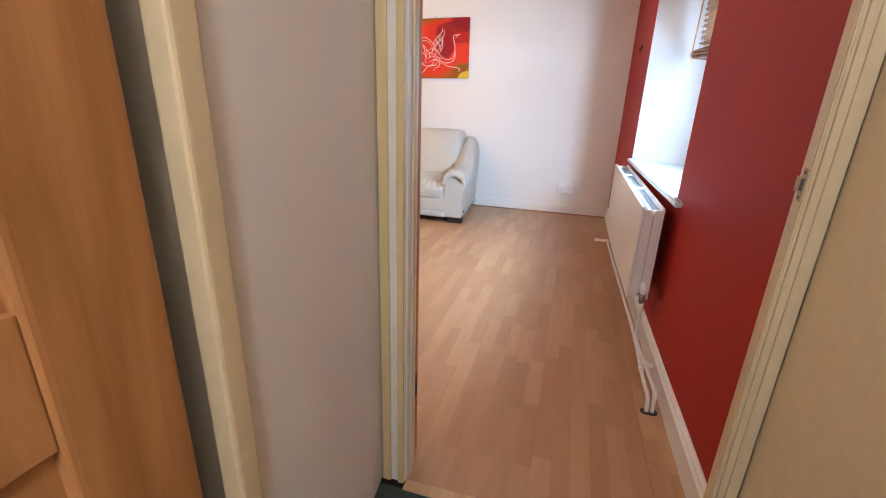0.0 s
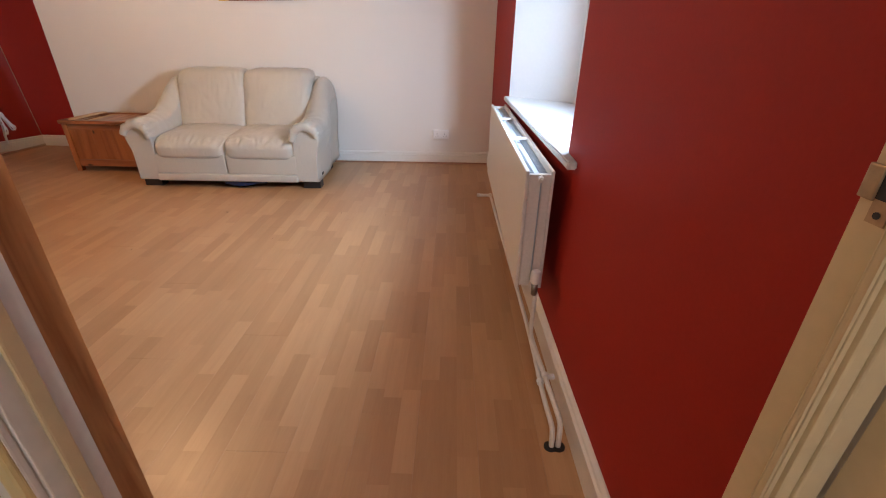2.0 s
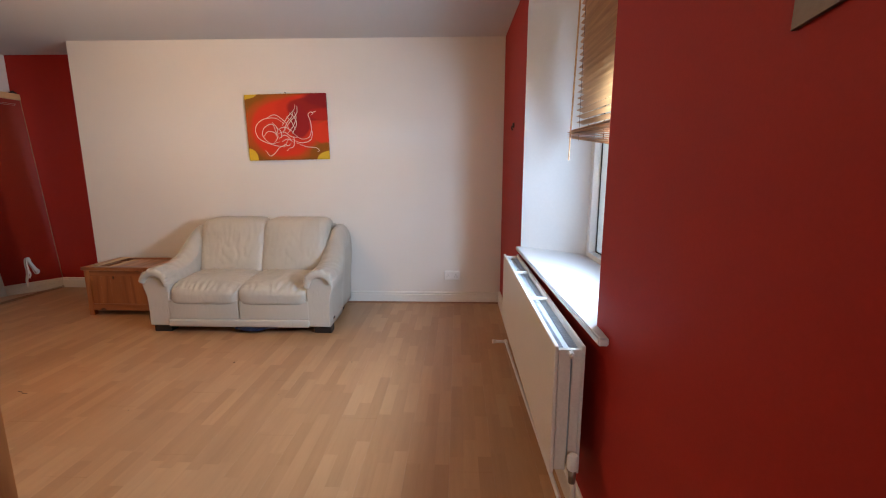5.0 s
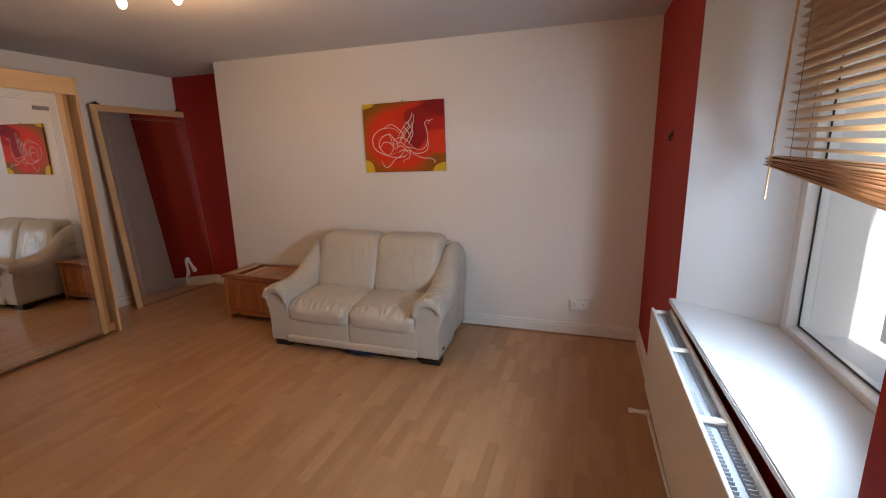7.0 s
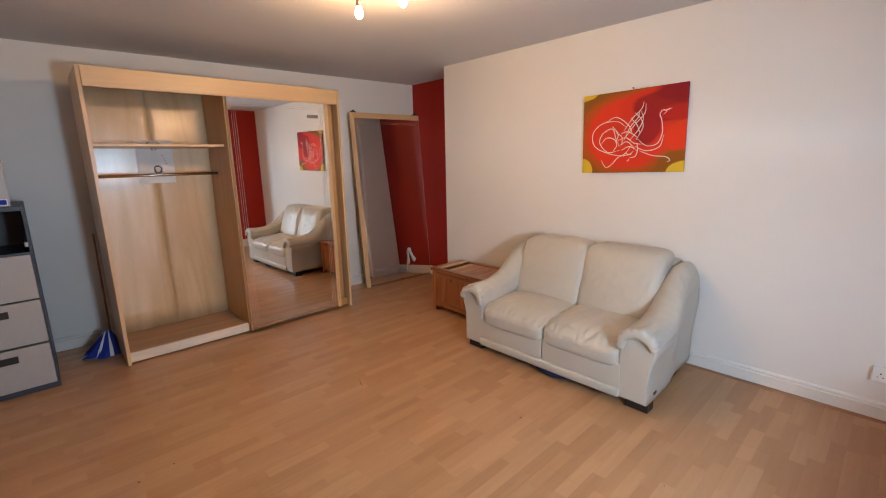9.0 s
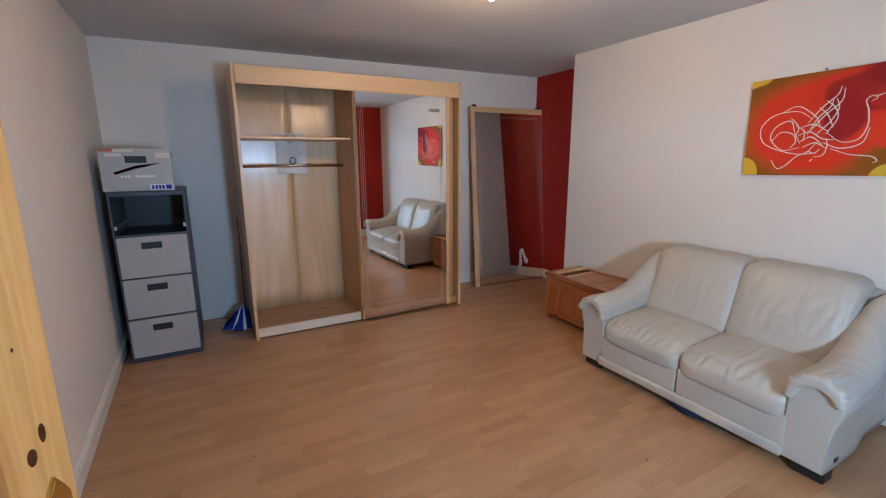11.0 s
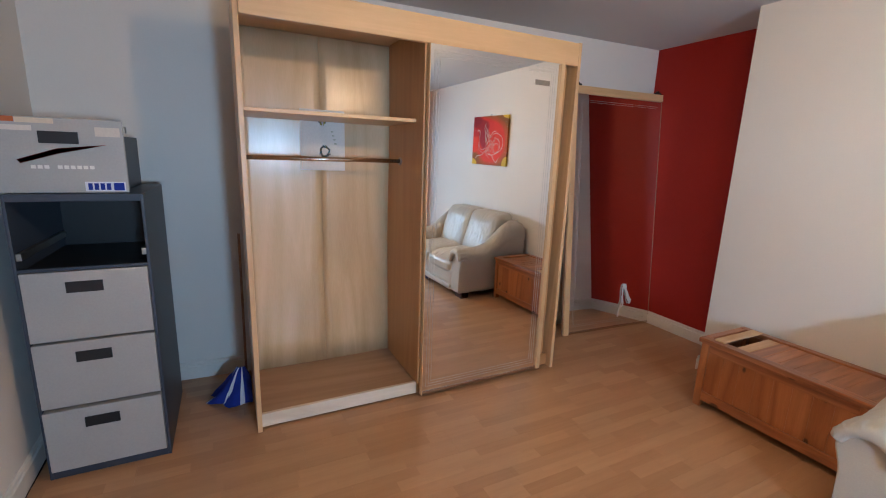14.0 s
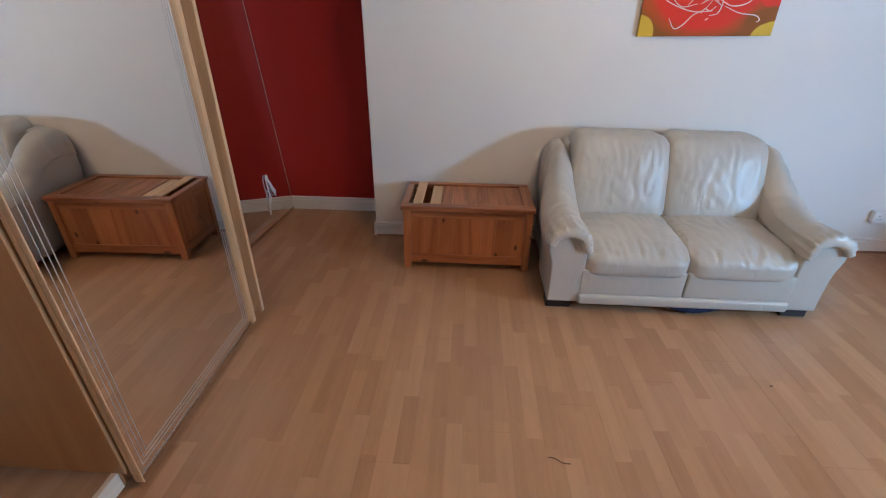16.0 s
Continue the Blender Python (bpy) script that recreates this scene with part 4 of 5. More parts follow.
def make_cabinet():
    xf, xb, y0, y1, h = -3.655, -4.275, 2.535, 3.0, 1.28
    c = thing("filing_cabinet", ((xf + xb) / 2, (y0 + y1) / 2, 0), "grey steel four drawer filing cabinet with its top drawer taken out", "filing cabinet")
    t = 0.012
    pbox("side", M_GREYDARK, c, (xb, xf, y0, y0 + t, 0, h), 0.002)
    pbox("side", M_GREYDARK, c, (xb, xf, y1 - t, y1, 0, h), 0.002)
    pbox("top", M_GREYDARK, c, (xb, xf, y0 + t, y1 - t, h - 0.03, h), 0.003)
    # black back puts the empty bay's shade into the colour
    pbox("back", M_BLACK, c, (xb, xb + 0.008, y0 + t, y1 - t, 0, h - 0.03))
    pbox("plinth", M_GREYDARK, c, (xb + 0.01, xf - 0.002, y0 + t, y1 - t, 0, 0.045), 0.002)
    pbox("crossbar", M_GREYDARK, c, (xf - 0.02, xf, y0 + t, y1 - t, 0.962, 0.975), 0.001)
    # black too, for the shade inside the open bay
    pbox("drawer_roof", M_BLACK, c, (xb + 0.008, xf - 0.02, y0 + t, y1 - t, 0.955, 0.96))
    for y in (y0 + t, y1 - t - 0.018):
        pbox("runner", M_STEEL, c, (xb + 0.05, xf - 0.01, y, y + 0.018, 1.01, 1.04), 0.002, "worn steel drawer runner")
    for i, (z0, z1, out) in enumerate(((0.655, 0.958, 0.004), (0.348, 0.645, 0.008), (0.045, 0.335, 0.018))):
        d = pbox("drawer", M_GREY, c, (xf - 0.03, xf + out, y0 + 0.014, y1 - 0.014, z0, z1), 0.004, "light grey drawer front")
        bm = bmesh.new()
        handle(bm, xf + out, (y0 + y1) / 2 - 0.01, z1 - 0.065)
        part("handle", bm, M_BLACK, d, "black recessed pull")


make_cabinet()


def make_loose_drawer():
    xf, y0, y1, z0, z1 = -3.70, 2.515, 2.945, 1.282, 1.582
    d = thing("loose_drawer", (-3.95, 2.73, 1.28), "grey steel drawer with torn stickers standing on the filing cabinet", "drawer")
    pbox("drawer_front", M_GREY, d, (xf - 0.022, xf, y0, y1, z0, z1), 0.004)
    pbox("drawer_side", M_GREYDARK, d, (xf - 0.52, xf - 0.022, y0 + 0.03, y0 + 0.036, z0, z1 - 0.06), 0.001)
    pbox("drawer_side", M_GREYDARK, d, (xf - 0.52, xf - 0.022, y1 - 0.036, y1 - 0.03, z0, z1 - 0.06), 0.001)
    pbox("drawer_back", M_GREYDARK, d, (xf - 0.526, xf - 0.52, y0 + 0.03, y1 - 0.03, z0, z1 - 0.06), 0.001)
    pbox("drawer_floor", M_GREYDARK, d, (xf - 0.52, xf - 0.022, y0 + 0.036, y1 - 0.036, z0, z0 + 0.004))
    bm = bmesh.new()
    handle(bm, xf, 2.73, 1.508)
    part("handle", bm, M_BLACK, d, "black recessed pull")
    for nm, m, a, b, e, f in (("sticker", "b5602f", 2.522, 2.600, 1.560, 1.580), ("sticker", "d9c7ae", 2.602, 2.72, 1.558, 1.578), ("sticker", "cfc3b4", 2.85, 2.935, 1.515, 1.552), ("sticker", "d5cbc0", 2.555, 2.65, 1.528, 1.548), ("sticker", "dfe0ea", 2.795, 2.935, 1.288, 1.328)):
        pbox(nm, mat("sticker_" + m, rgb(m), 0.5, vary=0.05), d, (xf, xf + 0.001, a, b, e, f), 0.0, "worn sticker")
    for k in range(4):
        pbox("sticker_mark", M_BLUE, d, (xf + 0.001, xf + 0.0018, 2.805 + k * 0.021, 2.820 + k * 0.021, 1.294, 1.322), label="blue sticker mark")
    pbox("sticker_mark", M_BLUE, d, (xf + 0.001, xf + 0.0018, 2.893, 2.93, 1.292, 1.324), label="blue sticker mark")
    bm = bmesh.new()
    q = [bm.verts.new((xf + 0.0012, y, z)) for y, z in ((2.59, 1.415), (2.60, 1.400), (2.72, 1.440), (2.89, 1.482), (2.72, 1.462))]
    bm.faces.new(q)
    bmesh.ops.solidify(bm, geom=bm.faces[:], thickness=0.0008)
    part("red_swoosh", bm, mat("dark_red_vinyl", (0.34, 0.028, 0.030, 1), 0.5), d, "dark red painted stripe")
    for k in range(10):
        if k != 3:
            pbox("white_mark", M_PAPER, d, (xf + 0.0002, xf + 0.001, 2.63 + k * 0.021, 2.645 + k * 0.021, 1.380, 1.394), label="worn white lettering mark")
    bm = bmesh.new()
    box(bm, xf - 0.06, xf - 0.024, y1 - 0.03, y1 + 0.005, z1 - 0.05, z1 - 0.02, 0.006)
    part("runner_roller", bm, M_STEEL, d, "steel runner end")


make_loose_drawer()

# ---- the crumpled flag ----
def make_flag():
    f = thing("flag", (-4.15, 3.27, 0), "crumpled blue and white cloth flag pushed behind the wardrobe", "flag")
    for nm, m, u0, u1, off in (("cloth", M_BLUE, 0, 1, 0.0), ("white_stripe", M_CLOTHW, 0.18, 0.23, 0.004), ("white_stripe", M_CLOTHW, 0.42, 0.48, 0.004), ("white_stripe", M_CLOTHW, 0.68, 0.74, 0.004)):
        bm = bmesh.new()
        rows = []
        for i in range(15):
            u = u0 + (u1 - u0) * i / 14
            row = []
            for j in range(22):
                v = j / 21
                r = 0.02 + 0.13 * v
                a = u * 2.6 - 1.9
                fold = 0.022 * math.sin(u * 19 + v * 3) * v
                x = -4.10 + off + (r + fold) * math.cos(a) * 0.9
                y = 3.34 + (r + fold) * math.sin(a) * 1.25
                z = 0.185 * (1 - v) ** 1.3 + 0.008 + 0.012 * noise.noise(Vector((u * 5, v * 5, 2)))
                row.append(bm.verts.new((x, min(y, 3.385), max(z, 0.004))))
            rows.append(row)
        for i in range(14):
            for j in range(21):
                bm.faces.new((rows[i][j], rows[i + 1][j], rows[i + 1][j + 1], rows[i][j + 1]))
        ob = part(nm, bm, m, f, smooth=True)
        ob.modifiers.new("thick", "SOLIDIFY").thickness = 0.0025


make_flag()
bm = bmesh.new()
tube(bm, [(-4.28, 3.365, 0.0), (-4.27, 3.372, 0.98)], 0.008, 8)
pole = tagged(part("flag_pole", bm, M_BEAD, None, "thin dark wooden stick leaning between wall and wardrobe", smooth=True), category="stick")


# ---- the painting ----
def canvas_paint(x0, z1, W, Hh):
    """Poured colours of the canvas: scarlet on ochre, a crimson sweep and yellow corners, with soft borders."""
    m = bpy.data.materials.new("painted_canvas")
    m.use_nodes = True
    n, l = m.node_tree.nodes, m.node_tree.links
    p = n["Principled BSDF"]
    p.inputs["Roughness"].default_value, p.inputs["Specular IOR Level"].default_value = 0.6, 0.18
    geo, mp, wob = n.new("ShaderNodeNewGeometry"), n.new("ShaderNodeMapping"), n.new("ShaderNodeTexNoise")
    mp.vector_type = "TEXTURE"
    mp.inputs["Location"].default_value, mp.inputs["Scale"].default_value = (x0, SY, z1), (W, 1, -Hh)
    l.new(geo.outputs["Position"], mp.inputs["Vector"])
    wob.inputs["Scale"].default_value, wob.inputs["Detail"].default_value = 3.0, 3
    l.new(mp.outputs[0], wob.inputs["Vector"])
    mad = n.new("ShaderNodeVectorMath")
    mad.operation = "MULTIPLY_ADD"
    mad.inputs[1].default_value = (0.09, 0, 0.09)
    l.new(wob.outputs["Color"], mad.inputs[0]), l.new(mp.outputs[0], mad.inputs[2])

    def field(under, colour, u, v, ru, rv, soft, power=2.0):
        """Lays an oval of colour over what is under it."""
        sub, sc, ln = n.new("ShaderNodeVectorMath"), n.new("ShaderNodeVectorMath"), n.new("ShaderNodeVectorMath")
        sub.operation, sc.operation, ln.operation = "SUBTRACT", "MULTIPLY", "LENGTH"
        sub.inputs[1].default_value, sc.inputs[1].default_value = (u + 0.045, 0, v + 0.045), (1 / ru, 0, 1 / rv)
        mr, mx = n.new("ShaderNodeMapRange"), n.new("ShaderNodeMix")
        mr.interpolation_type, mx.data_type = "SMOOTHSTEP", "RGBA"
        mr.inputs["From Min"].default_value, mr.inputs["From Max"].default_value = 1 - soft, 1 + soft
        mr.inputs["To Min"].default_value, mr.inputs["To Max"].default_value = 1, 0
        l.new(mad.outputs[0], sub.inputs[0]), l.new(sub.outputs[0], sc.inputs[0]), l.new(sc.outputs[0], ln.inputs[0])
        l.new(ln.outputs["Value"], mr.inputs["Value"]), l.new(mr.outputs[0], mx.inputs[0])
        mx.inputs[7].default_value = colour
        if isinstance(under, tuple):
            mx.inputs[6].default_value = under
        else:
            l.new(under, mx.inputs[6])
        return mx.outputs[2]

    c = field((0.23, 0.085, 0.008, 1), (0.42, 0.075, 0.010, 1), 0.46, 0.52, 0.52, 0.50, 0.10)
    c = field(c, (0.66, 0.036, 0.012, 1), 0.46, 0.52, 0.42, 0.43, 0.10)
    c = field(c, (0.60, 0.030, 0.012, 1), 0.72, 0.22, 0.34, 0.22, 0.16)
    c = field(c, (0.30, 0.012, 0.012, 1), 0.78, 0.22, 0.27, 0.17, 0.10)
    c = field(c, (0.30, 0.010, 0.014, 1), 0.64, 0.42, 0.13, 0.25, 0.14)
    c = field(c, (0.24, 0.008, 0.014, 1), 0.98, 0.06, 0.26, 0.13, 0.2)
    c = field(c, (0.44, 0.016, 0.012, 1), 0.96, 0.30, 0.20, 0.09, 0.2)
    c = field(c, (0.68, 0.040, 0.012, 1), 1.00, 0.58, 0.20, 0.19, 0.08)
    c = field(c, (0.26, 0.085, 0.008, 1), 1.00, 0.90, 0.22, 0.17, 0.12)
    for u, v, ru, rv in ((-0.02, -0.03, 0.17, 0.11), (-0.03, 1.02, 0.15, 0.20), (1.02, 1.04, 0.17, 0.17)):
        c = field(c, (0.66, 0.42, 0.03, 1), u, v, ru, rv, 0.04)
    l.new(c, p.inputs["Base Color"])
    g, bp = n.new("ShaderNodeTexNoise"), n.new("ShaderNodeBump")
    g.inputs["Scale"].default_value = 260
    bp.inputs["Strength"].default_value, bp.inputs["Distance"].default_value = 0.25, 0.001
    l.new(geo.outputs["Position"], g.inputs["Vector"]), l.new(g.outputs["Fac"], bp.inputs["Height"]), l.new(bp.outputs[0], p.inputs["Normal"])
    return m


def make_painting():
    x0, x1, z0, z1, t = -1.545, -0.785, 1.39, 1.985, 0.022
    W, Hh = x1 - x0, z1 - z0
    p = thing("painting", ((x0 + x1) / 2, SY - 0.01, z0), "red and ochre canvas painting of a white calligraphic swan", "painting")
    pbox("canvas", canvas_paint(x0, z1, W, Hh), p, (x0, x1, SY - 0.004 - t, SY - 0.004, z0, z1), 0.002)

    strokes = [
        [(0.52, 0.66), (0.44, 0.78), (0.30, 0.76), (0.14, 0.66), (0.11, 0.50), (0.20, 0.38), (0.36, 0.36), (0.46, 0.44)],
        [(0.25, 0.36), (0.36, 0.31), (0.48, 0.42), (0.52, 0.52)],
        [(0.40, 0.72), (0.28, 0.74), (0.19, 0.62), (0.22, 0.50), (0.32, 0.45), (0.36, 0.58), (0.40, 0.68)],
        [(0.20, 0.64), (0.26, 0.56), (0.34, 0.58), (0.37, 0.66), (0.33, 0.73)],
        [(0.32, 0.42), (0.38, 0.52), (0.36, 0.62)], [(0.44, 0.48), (0.52, 0.34), (0.60, 0.24), (0.62, 0.16)],
        [(0.46, 0.56), (0.54, 0.42), (0.63, 0.30), (0.64, 0.18)], [(0.50, 0.60), (0.58, 0.48), (0.62, 0.36), (0.60, 0.27)],
        [(0.40, 0.52), (0.48, 0.50), (0.58, 0.58)], [(0.50, 0.34), (0.56, 0.42), (0.60, 0.54)], [(0.54, 0.28), (0.60, 0.36), (0.62, 0.46), (0.56, 0.60)],
        [(0.38, 0.60), (0.46, 0.57), (0.54, 0.64), (0.62, 0.66)], [(0.40, 0.66), (0.47, 0.62), (0.55, 0.70)], [(0.42, 0.72), (0.50, 0.68), (0.58, 0.74)],
        [(0.56, 0.58), (0.66, 0.68), (0.76, 0.66), (0.80, 0.54), (0.79, 0.40), (0.77, 0.32), (0.80, 0.28), (0.83, 0.30), (0.80, 0.33)], [(0.81, 0.29), (0.87, 0.27)],
        [(0.55, 0.68), (0.66, 0.74), (0.78, 0.70), (0.815, 0.56)], [(0.60, 0.74), (0.72, 0.80), (0.84, 0.82), (0.88, 0.86), (0.86, 0.88)],
        [(0.52, 0.78), (0.40, 0.80), (0.32, 0.90), (0.26, 0.93), (0.21, 0.84)], [(0.50, 0.82), (0.56, 0.80), (0.58, 0.72), (0.57, 0.64)], [(0.48, 0.86), (0.50, 0.84)], [(0.44, 0.80), (0.46, 0.76), (0.50, 0.78), (0.54, 0.74)],
        [(0.58, 0.16 + 0.10), (0.57, 0.34), (0.50, 0.44), (0.44, 0.60)], [(0.36, 0.50), (0.42, 0.56), (0.42, 0.66)]]
    impasto = mat("cream_impasto", (0.80, 0.66, 0.57, 1), 0.6, vary=0.15, scale=30)
    for st in strokes:
        bm = bmesh.new()
        pp = curve_pts(st, 6)
        m = len(pp)
        rows = []
        for i, q in enumerate(pp):
            a, b = pp[max(0, i - 1)], pp[min(m - 1, i + 1)]
            d = np.array([(b - a)[0] * W, (b - a)[1] * Hh])
            d = d / (np.linalg.norm(d) + 1e-9)
            w = 0.0027 * (0.35 + 0.9 * math.sin(math.pi * (i + 0.6) / (m + 0.2)) ** 0.6)
            cx, cz = x0 + q[0] * W, z1 - q[1] * Hh
            yy = SY - 0.0038 - t
            rows.append([bm.verts.new((cx - d[1] * w, yy - 0.0020, cz - d[0] * w)), bm.verts.new((cx, yy - 0.0042, cz)), bm.verts.new((cx + d[1] * w, yy - 0.0020, cz + d[0] * w))])
        for a, b in zip(rows, rows[1:]):
            bm.faces.new((a[0], a[1], b[1], b[0])), bm.faces.new((a[1], a[2], b[2], b[1]))
        part("brush_stroke", bm, impasto, p, "raised cream brush stroke")
    bm = bmesh.new()
    tube(bm, [((x0 + x1) / 2, SY, z1 + 0.012), ((x0 + x1) / 2, SY - 0.02, z1 + 0.012)], 0.004, 8)
    part("nail", bm, M_DARK, p, "small hanging nail")
    p.rotation_euler = (0, radians(-1.0), 0)


make_painting()


# ---- the radiator and its pipes ----
def make_radiator():
    r = thing("radiator", (0.77, 4.3, 0.3), "white double panel radiator under the window board", "radiator")
    y0, y1, z0, z1 = 3.545, 5.085, 0.295, 0.745
    for nm, x0, x1 in (("front_panel", 0.700, 0.714), ("back_panel", 0.786, 0.798)):
        pbox(nm, M_RAD, r, (x0, x1, y0, y1, z0, z1), 0.005, segs=3)
    for nm, ya, yb in (("side_cover", y0, y0 + 0.006), ("side_cover", y1 - 0.006, y1)):
        pbox(nm, M_RAD, r, (0.7145, 0.752, ya, yb, z0 + 0.015, z1 - 0.012), 0.001)
        pbox(nm, M_RAD, r, (0.757, 0.7855, ya, yb, z0 + 0.015, z1 - 0.012), 0.001)
    bm = bmesh.new()
    n = int((y1 - y0 - 0.04) / 0.0165)
    for i in range(n):
        y = y0 + 0.02 + i * 0.0165
        box(bm, 0.7145, 0.7155 + 0.024, y, y + 0.0022, z0 + 0.03, z1 - 0.022)
        box(bm, 0.762, 0.7855, y, y + 0.0022, z0 + 0.03, z1 - 0.022)
    fins = part("convector", bm, M_FIN, r, "grey convector fins", kind="stuff")
    pbox("fin_core", M_FIN, r, (0.7405, 0.7605, y0 + 0.01, y1 - 0.01, z0 + 0.03, z1 - 0.030), 0.002, "grey convector core")
    for y in (4.10, 4.60):
        pbox("top_strap", M_RAD, r, (0.7142, 0.7858, y - 0.012, y + 0.012, z1 - 0.016, z1 - 0.006), 0.002)
    for y in (y0 + 0.012, y1 - 0.012):
        bm = bmesh.new()
        tube(bm, [(0.714, y, z1 - 0.022), (0.786, y, z1 - 0.022)], 0.011, 10)
        part("header_tube", bm, M_RAD, r, smooth=True)
    bm = bmesh.new()
    tube(bm, [(0.75, y0 + 0.02, z1 - 0.024), (0.75, y0 - 0.022, z1 - 0.024)], 0.010, 8)
    tube(bm, [(0.75, y0 - 0.022, z1 - 0.024), (0.75, y0 - 0.034, z1 - 0.024)], 0.006, 8)
    part("bleed_valve", bm, M_RAD, r, "white bleed valve")
    for y in (y0 + 0.25, y1 - 0.25):
        pbox("wall_bracket", M_STEEL, r, (0.798, 0.8345, y - 0.012, y + 0.012, z0 + 0.05, z1 - 0.05))
    bm = bmesh.new()
    tube(bm, [(0.765, y0 + 0.01, 0.325), (0.765, y0 - 0.045, 0.325)], 0.010, 10)
    tube(bm, [(0.765, y0 - 0.04, 0.295), (0.765, y0 - 0.04, 0.345)], 0.012, 10)
    v = part("valve", bm, M_STEEL, r, "brass and steel valve body", smooth=True)
    bm = bmesh.new()
    tube(bm, [(0.765, y0 - 0.04, 0.342), (0.765, y0 - 0.04, 0.348), (0.765, y0 - 0.04, 0.385), (0.765, y0 - 0.04, 0.394)], [0.014, 0.019, 0.019, 0.013], 16)
    part("valve_cap", bm, M_PLASTIC, v, "white plastic valve cap", smooth=True)


make_radiator()
bpy.data.objects["radiator"].location.x += 0.025
pipes = thing("heating_pipe", (0.815, 3.3, 0), "cream painted heating pipes along the skirting board", "pipe")
bm = bmesh.new()
tube(bm, curve_pts([(0.765, 3.505, 0.30), (0.765, 3.505, 0.16), (0.768, 3.495, 0.115), (0.775, 3.44, 0.095), (0.785, 3.25, 0.093), (0.79, 3.13, 0.092), (0.792, 3.10, 0.075), (0.792, 3.09, 0.0)], 5), 0.0085, 10)
part("pipe", bm, M_GLOSS, pipes, smooth=True)
bm = bmesh.new()
tube(bm, curve_pts([(0.762, 5.15, 0.100), (0.765, 4.4, 0.098), (0.768, 3.60, 0.098), (0.77, 3.25, 0.062), (0.772, 3.13, 0.06), (0.772, 3.10, 0.045), (0.772, 3.09, 0.0)], 5), 0.0085, 10)
part("pipe", bm, M_GLOSS, pipes, smooth=True)
for y in (3.30,):
    bm = bmesh.new()
    tube(bm, [(0.785, y - 0.008, 0.093), (0.785, y + 0.008, 0.093)], 0.013, 12)
    tube(bm, [(0.770, y - 0.008, 0.066), (0.770, y + 0.008, 0.066)], 0.012, 12)
    box(bm, 0.795, 0.815, y - 0.008, y + 0.008, 0.085, 0.097)
    part("pipe_clip", bm, M_PLASTIC, pipes, "white pipe clip")
bm = bmesh.new()
tube(bm, [(0.792, 3.09, 0.0005), (0.792, 3.09, 0.003)], 0.022, 14)
tube(bm, [(0.768, 3.088, 0.0005), (0.768, 3.088, 0.0028)], 0.020, 14)
part("floor_hole", bm, M_DARK, pipes, "dark cut-out round the pipes")
bm = bmesh.new()
tube(bm, [(0.762, 5.14, 0.100), (0.762, 5.17, 0.100)], 0.013, 10)
tube(bm, [(0.762, 5.155, 0.100), (0.69, 5.155, 0.100)], 0.011, 10)
tube(bm, [(0.69, 5.155, 0.100), (0.665, 5.155, 0.100)], 0.014, 10)
part("lockshield", bm, M_PLASTIC, pipes, "white capped valve stub", smooth=True)

for o in pipes.children:
    for v in o.data.vertices:
        v.co.x += (ex(v.co.y) - WX) * 0.8 - 0.003

# ---- the wooden blind ----
def make_blind():
    b = thing("venetian_blind", (1.06, 4.3, 2.3), "half raised brown wooden venetian blind hanging askew", "blind")
    pbox("headrail", M_BLIND, b, (1.03, 1.085, 3.80, 4.66, 2.235, 2.275), 0.004)
    y0, y1 = 3.80, 4.645
    z = 1.535
    n = 0
    while z < 2.225:
        bm = bmesh.new()
        a = radians(-20 + 5 * noise.noise(Vector((n * 0.9, 3, 0))))
        prof = [(-0.021, -0.001), (-0.010, 0.0012), (0.0, 0.002), (0.010, 0.0012), (0.021, -0.001), (0.010, -0.0012), (0.0, -0.0006), (-0.010, -0.0012)]
        sk = 0.006 * noise.noise(Vector((n * 1.7, 0, 0)))
        tilt = -0.030 * max(0, 1 - (z - 1.535) / 0.35)
        loft(bm, [[(1.06 + px * math.cos(a) - pz * math.sin(a), y, z + px * math.sin(a) + pz * math.cos(a) + tl) for px, pz in prof] for y, tl in ((y0 + sk, tilt), (y1 + sk, 0))])
        part("slat", bm, M_BLIND, b)
        z += 0.0305
        n += 1
    for i in range(12):
        bm = bmesh.new()
        zz = 1.505 - i * 0.0035
        drop = -0.02 - i * 0.0075
        sk = 0.012 * noise.noise(Vector((i * 2.3, 5, 0)))
        wv = 0.010 * math.sin(i * 1.9)
        loft(bm, [[(1.055 + wv + px, y, zz + pz + tl) for px, pz in ((-0.022, -0.0015), (0.022, -0.0015), (0.022, 0.0015), (-0.022, 0.0015))] for y, tl in ((y0 + sk, drop), (y1 + 0.105 + sk * 1.6, 0))])
        part("stacked_slat", bm, M_BLIND, b)
    for y in (3.95, 4.56):
        bm = bmesh.new()
        for dx in (-0.023, 0.023):
            tube(bm, [(1.06 + dx, y, 1.44), (1.06 + dx, y, 2.24)], 0.0011, 5)
        part("ladder_cord", bm, M_CORD, b, "dark ladder cord")
    bm = bmesh.new()
    tube(bm, [(1.036, 4.655, 2.24), (1.030, 4.690, 1.62), (1.026, 4.700, 1.345)], 0.0045, 8)
    part("wand", bm, M_BLIND, b, "wooden tilt wand")


make_blind()

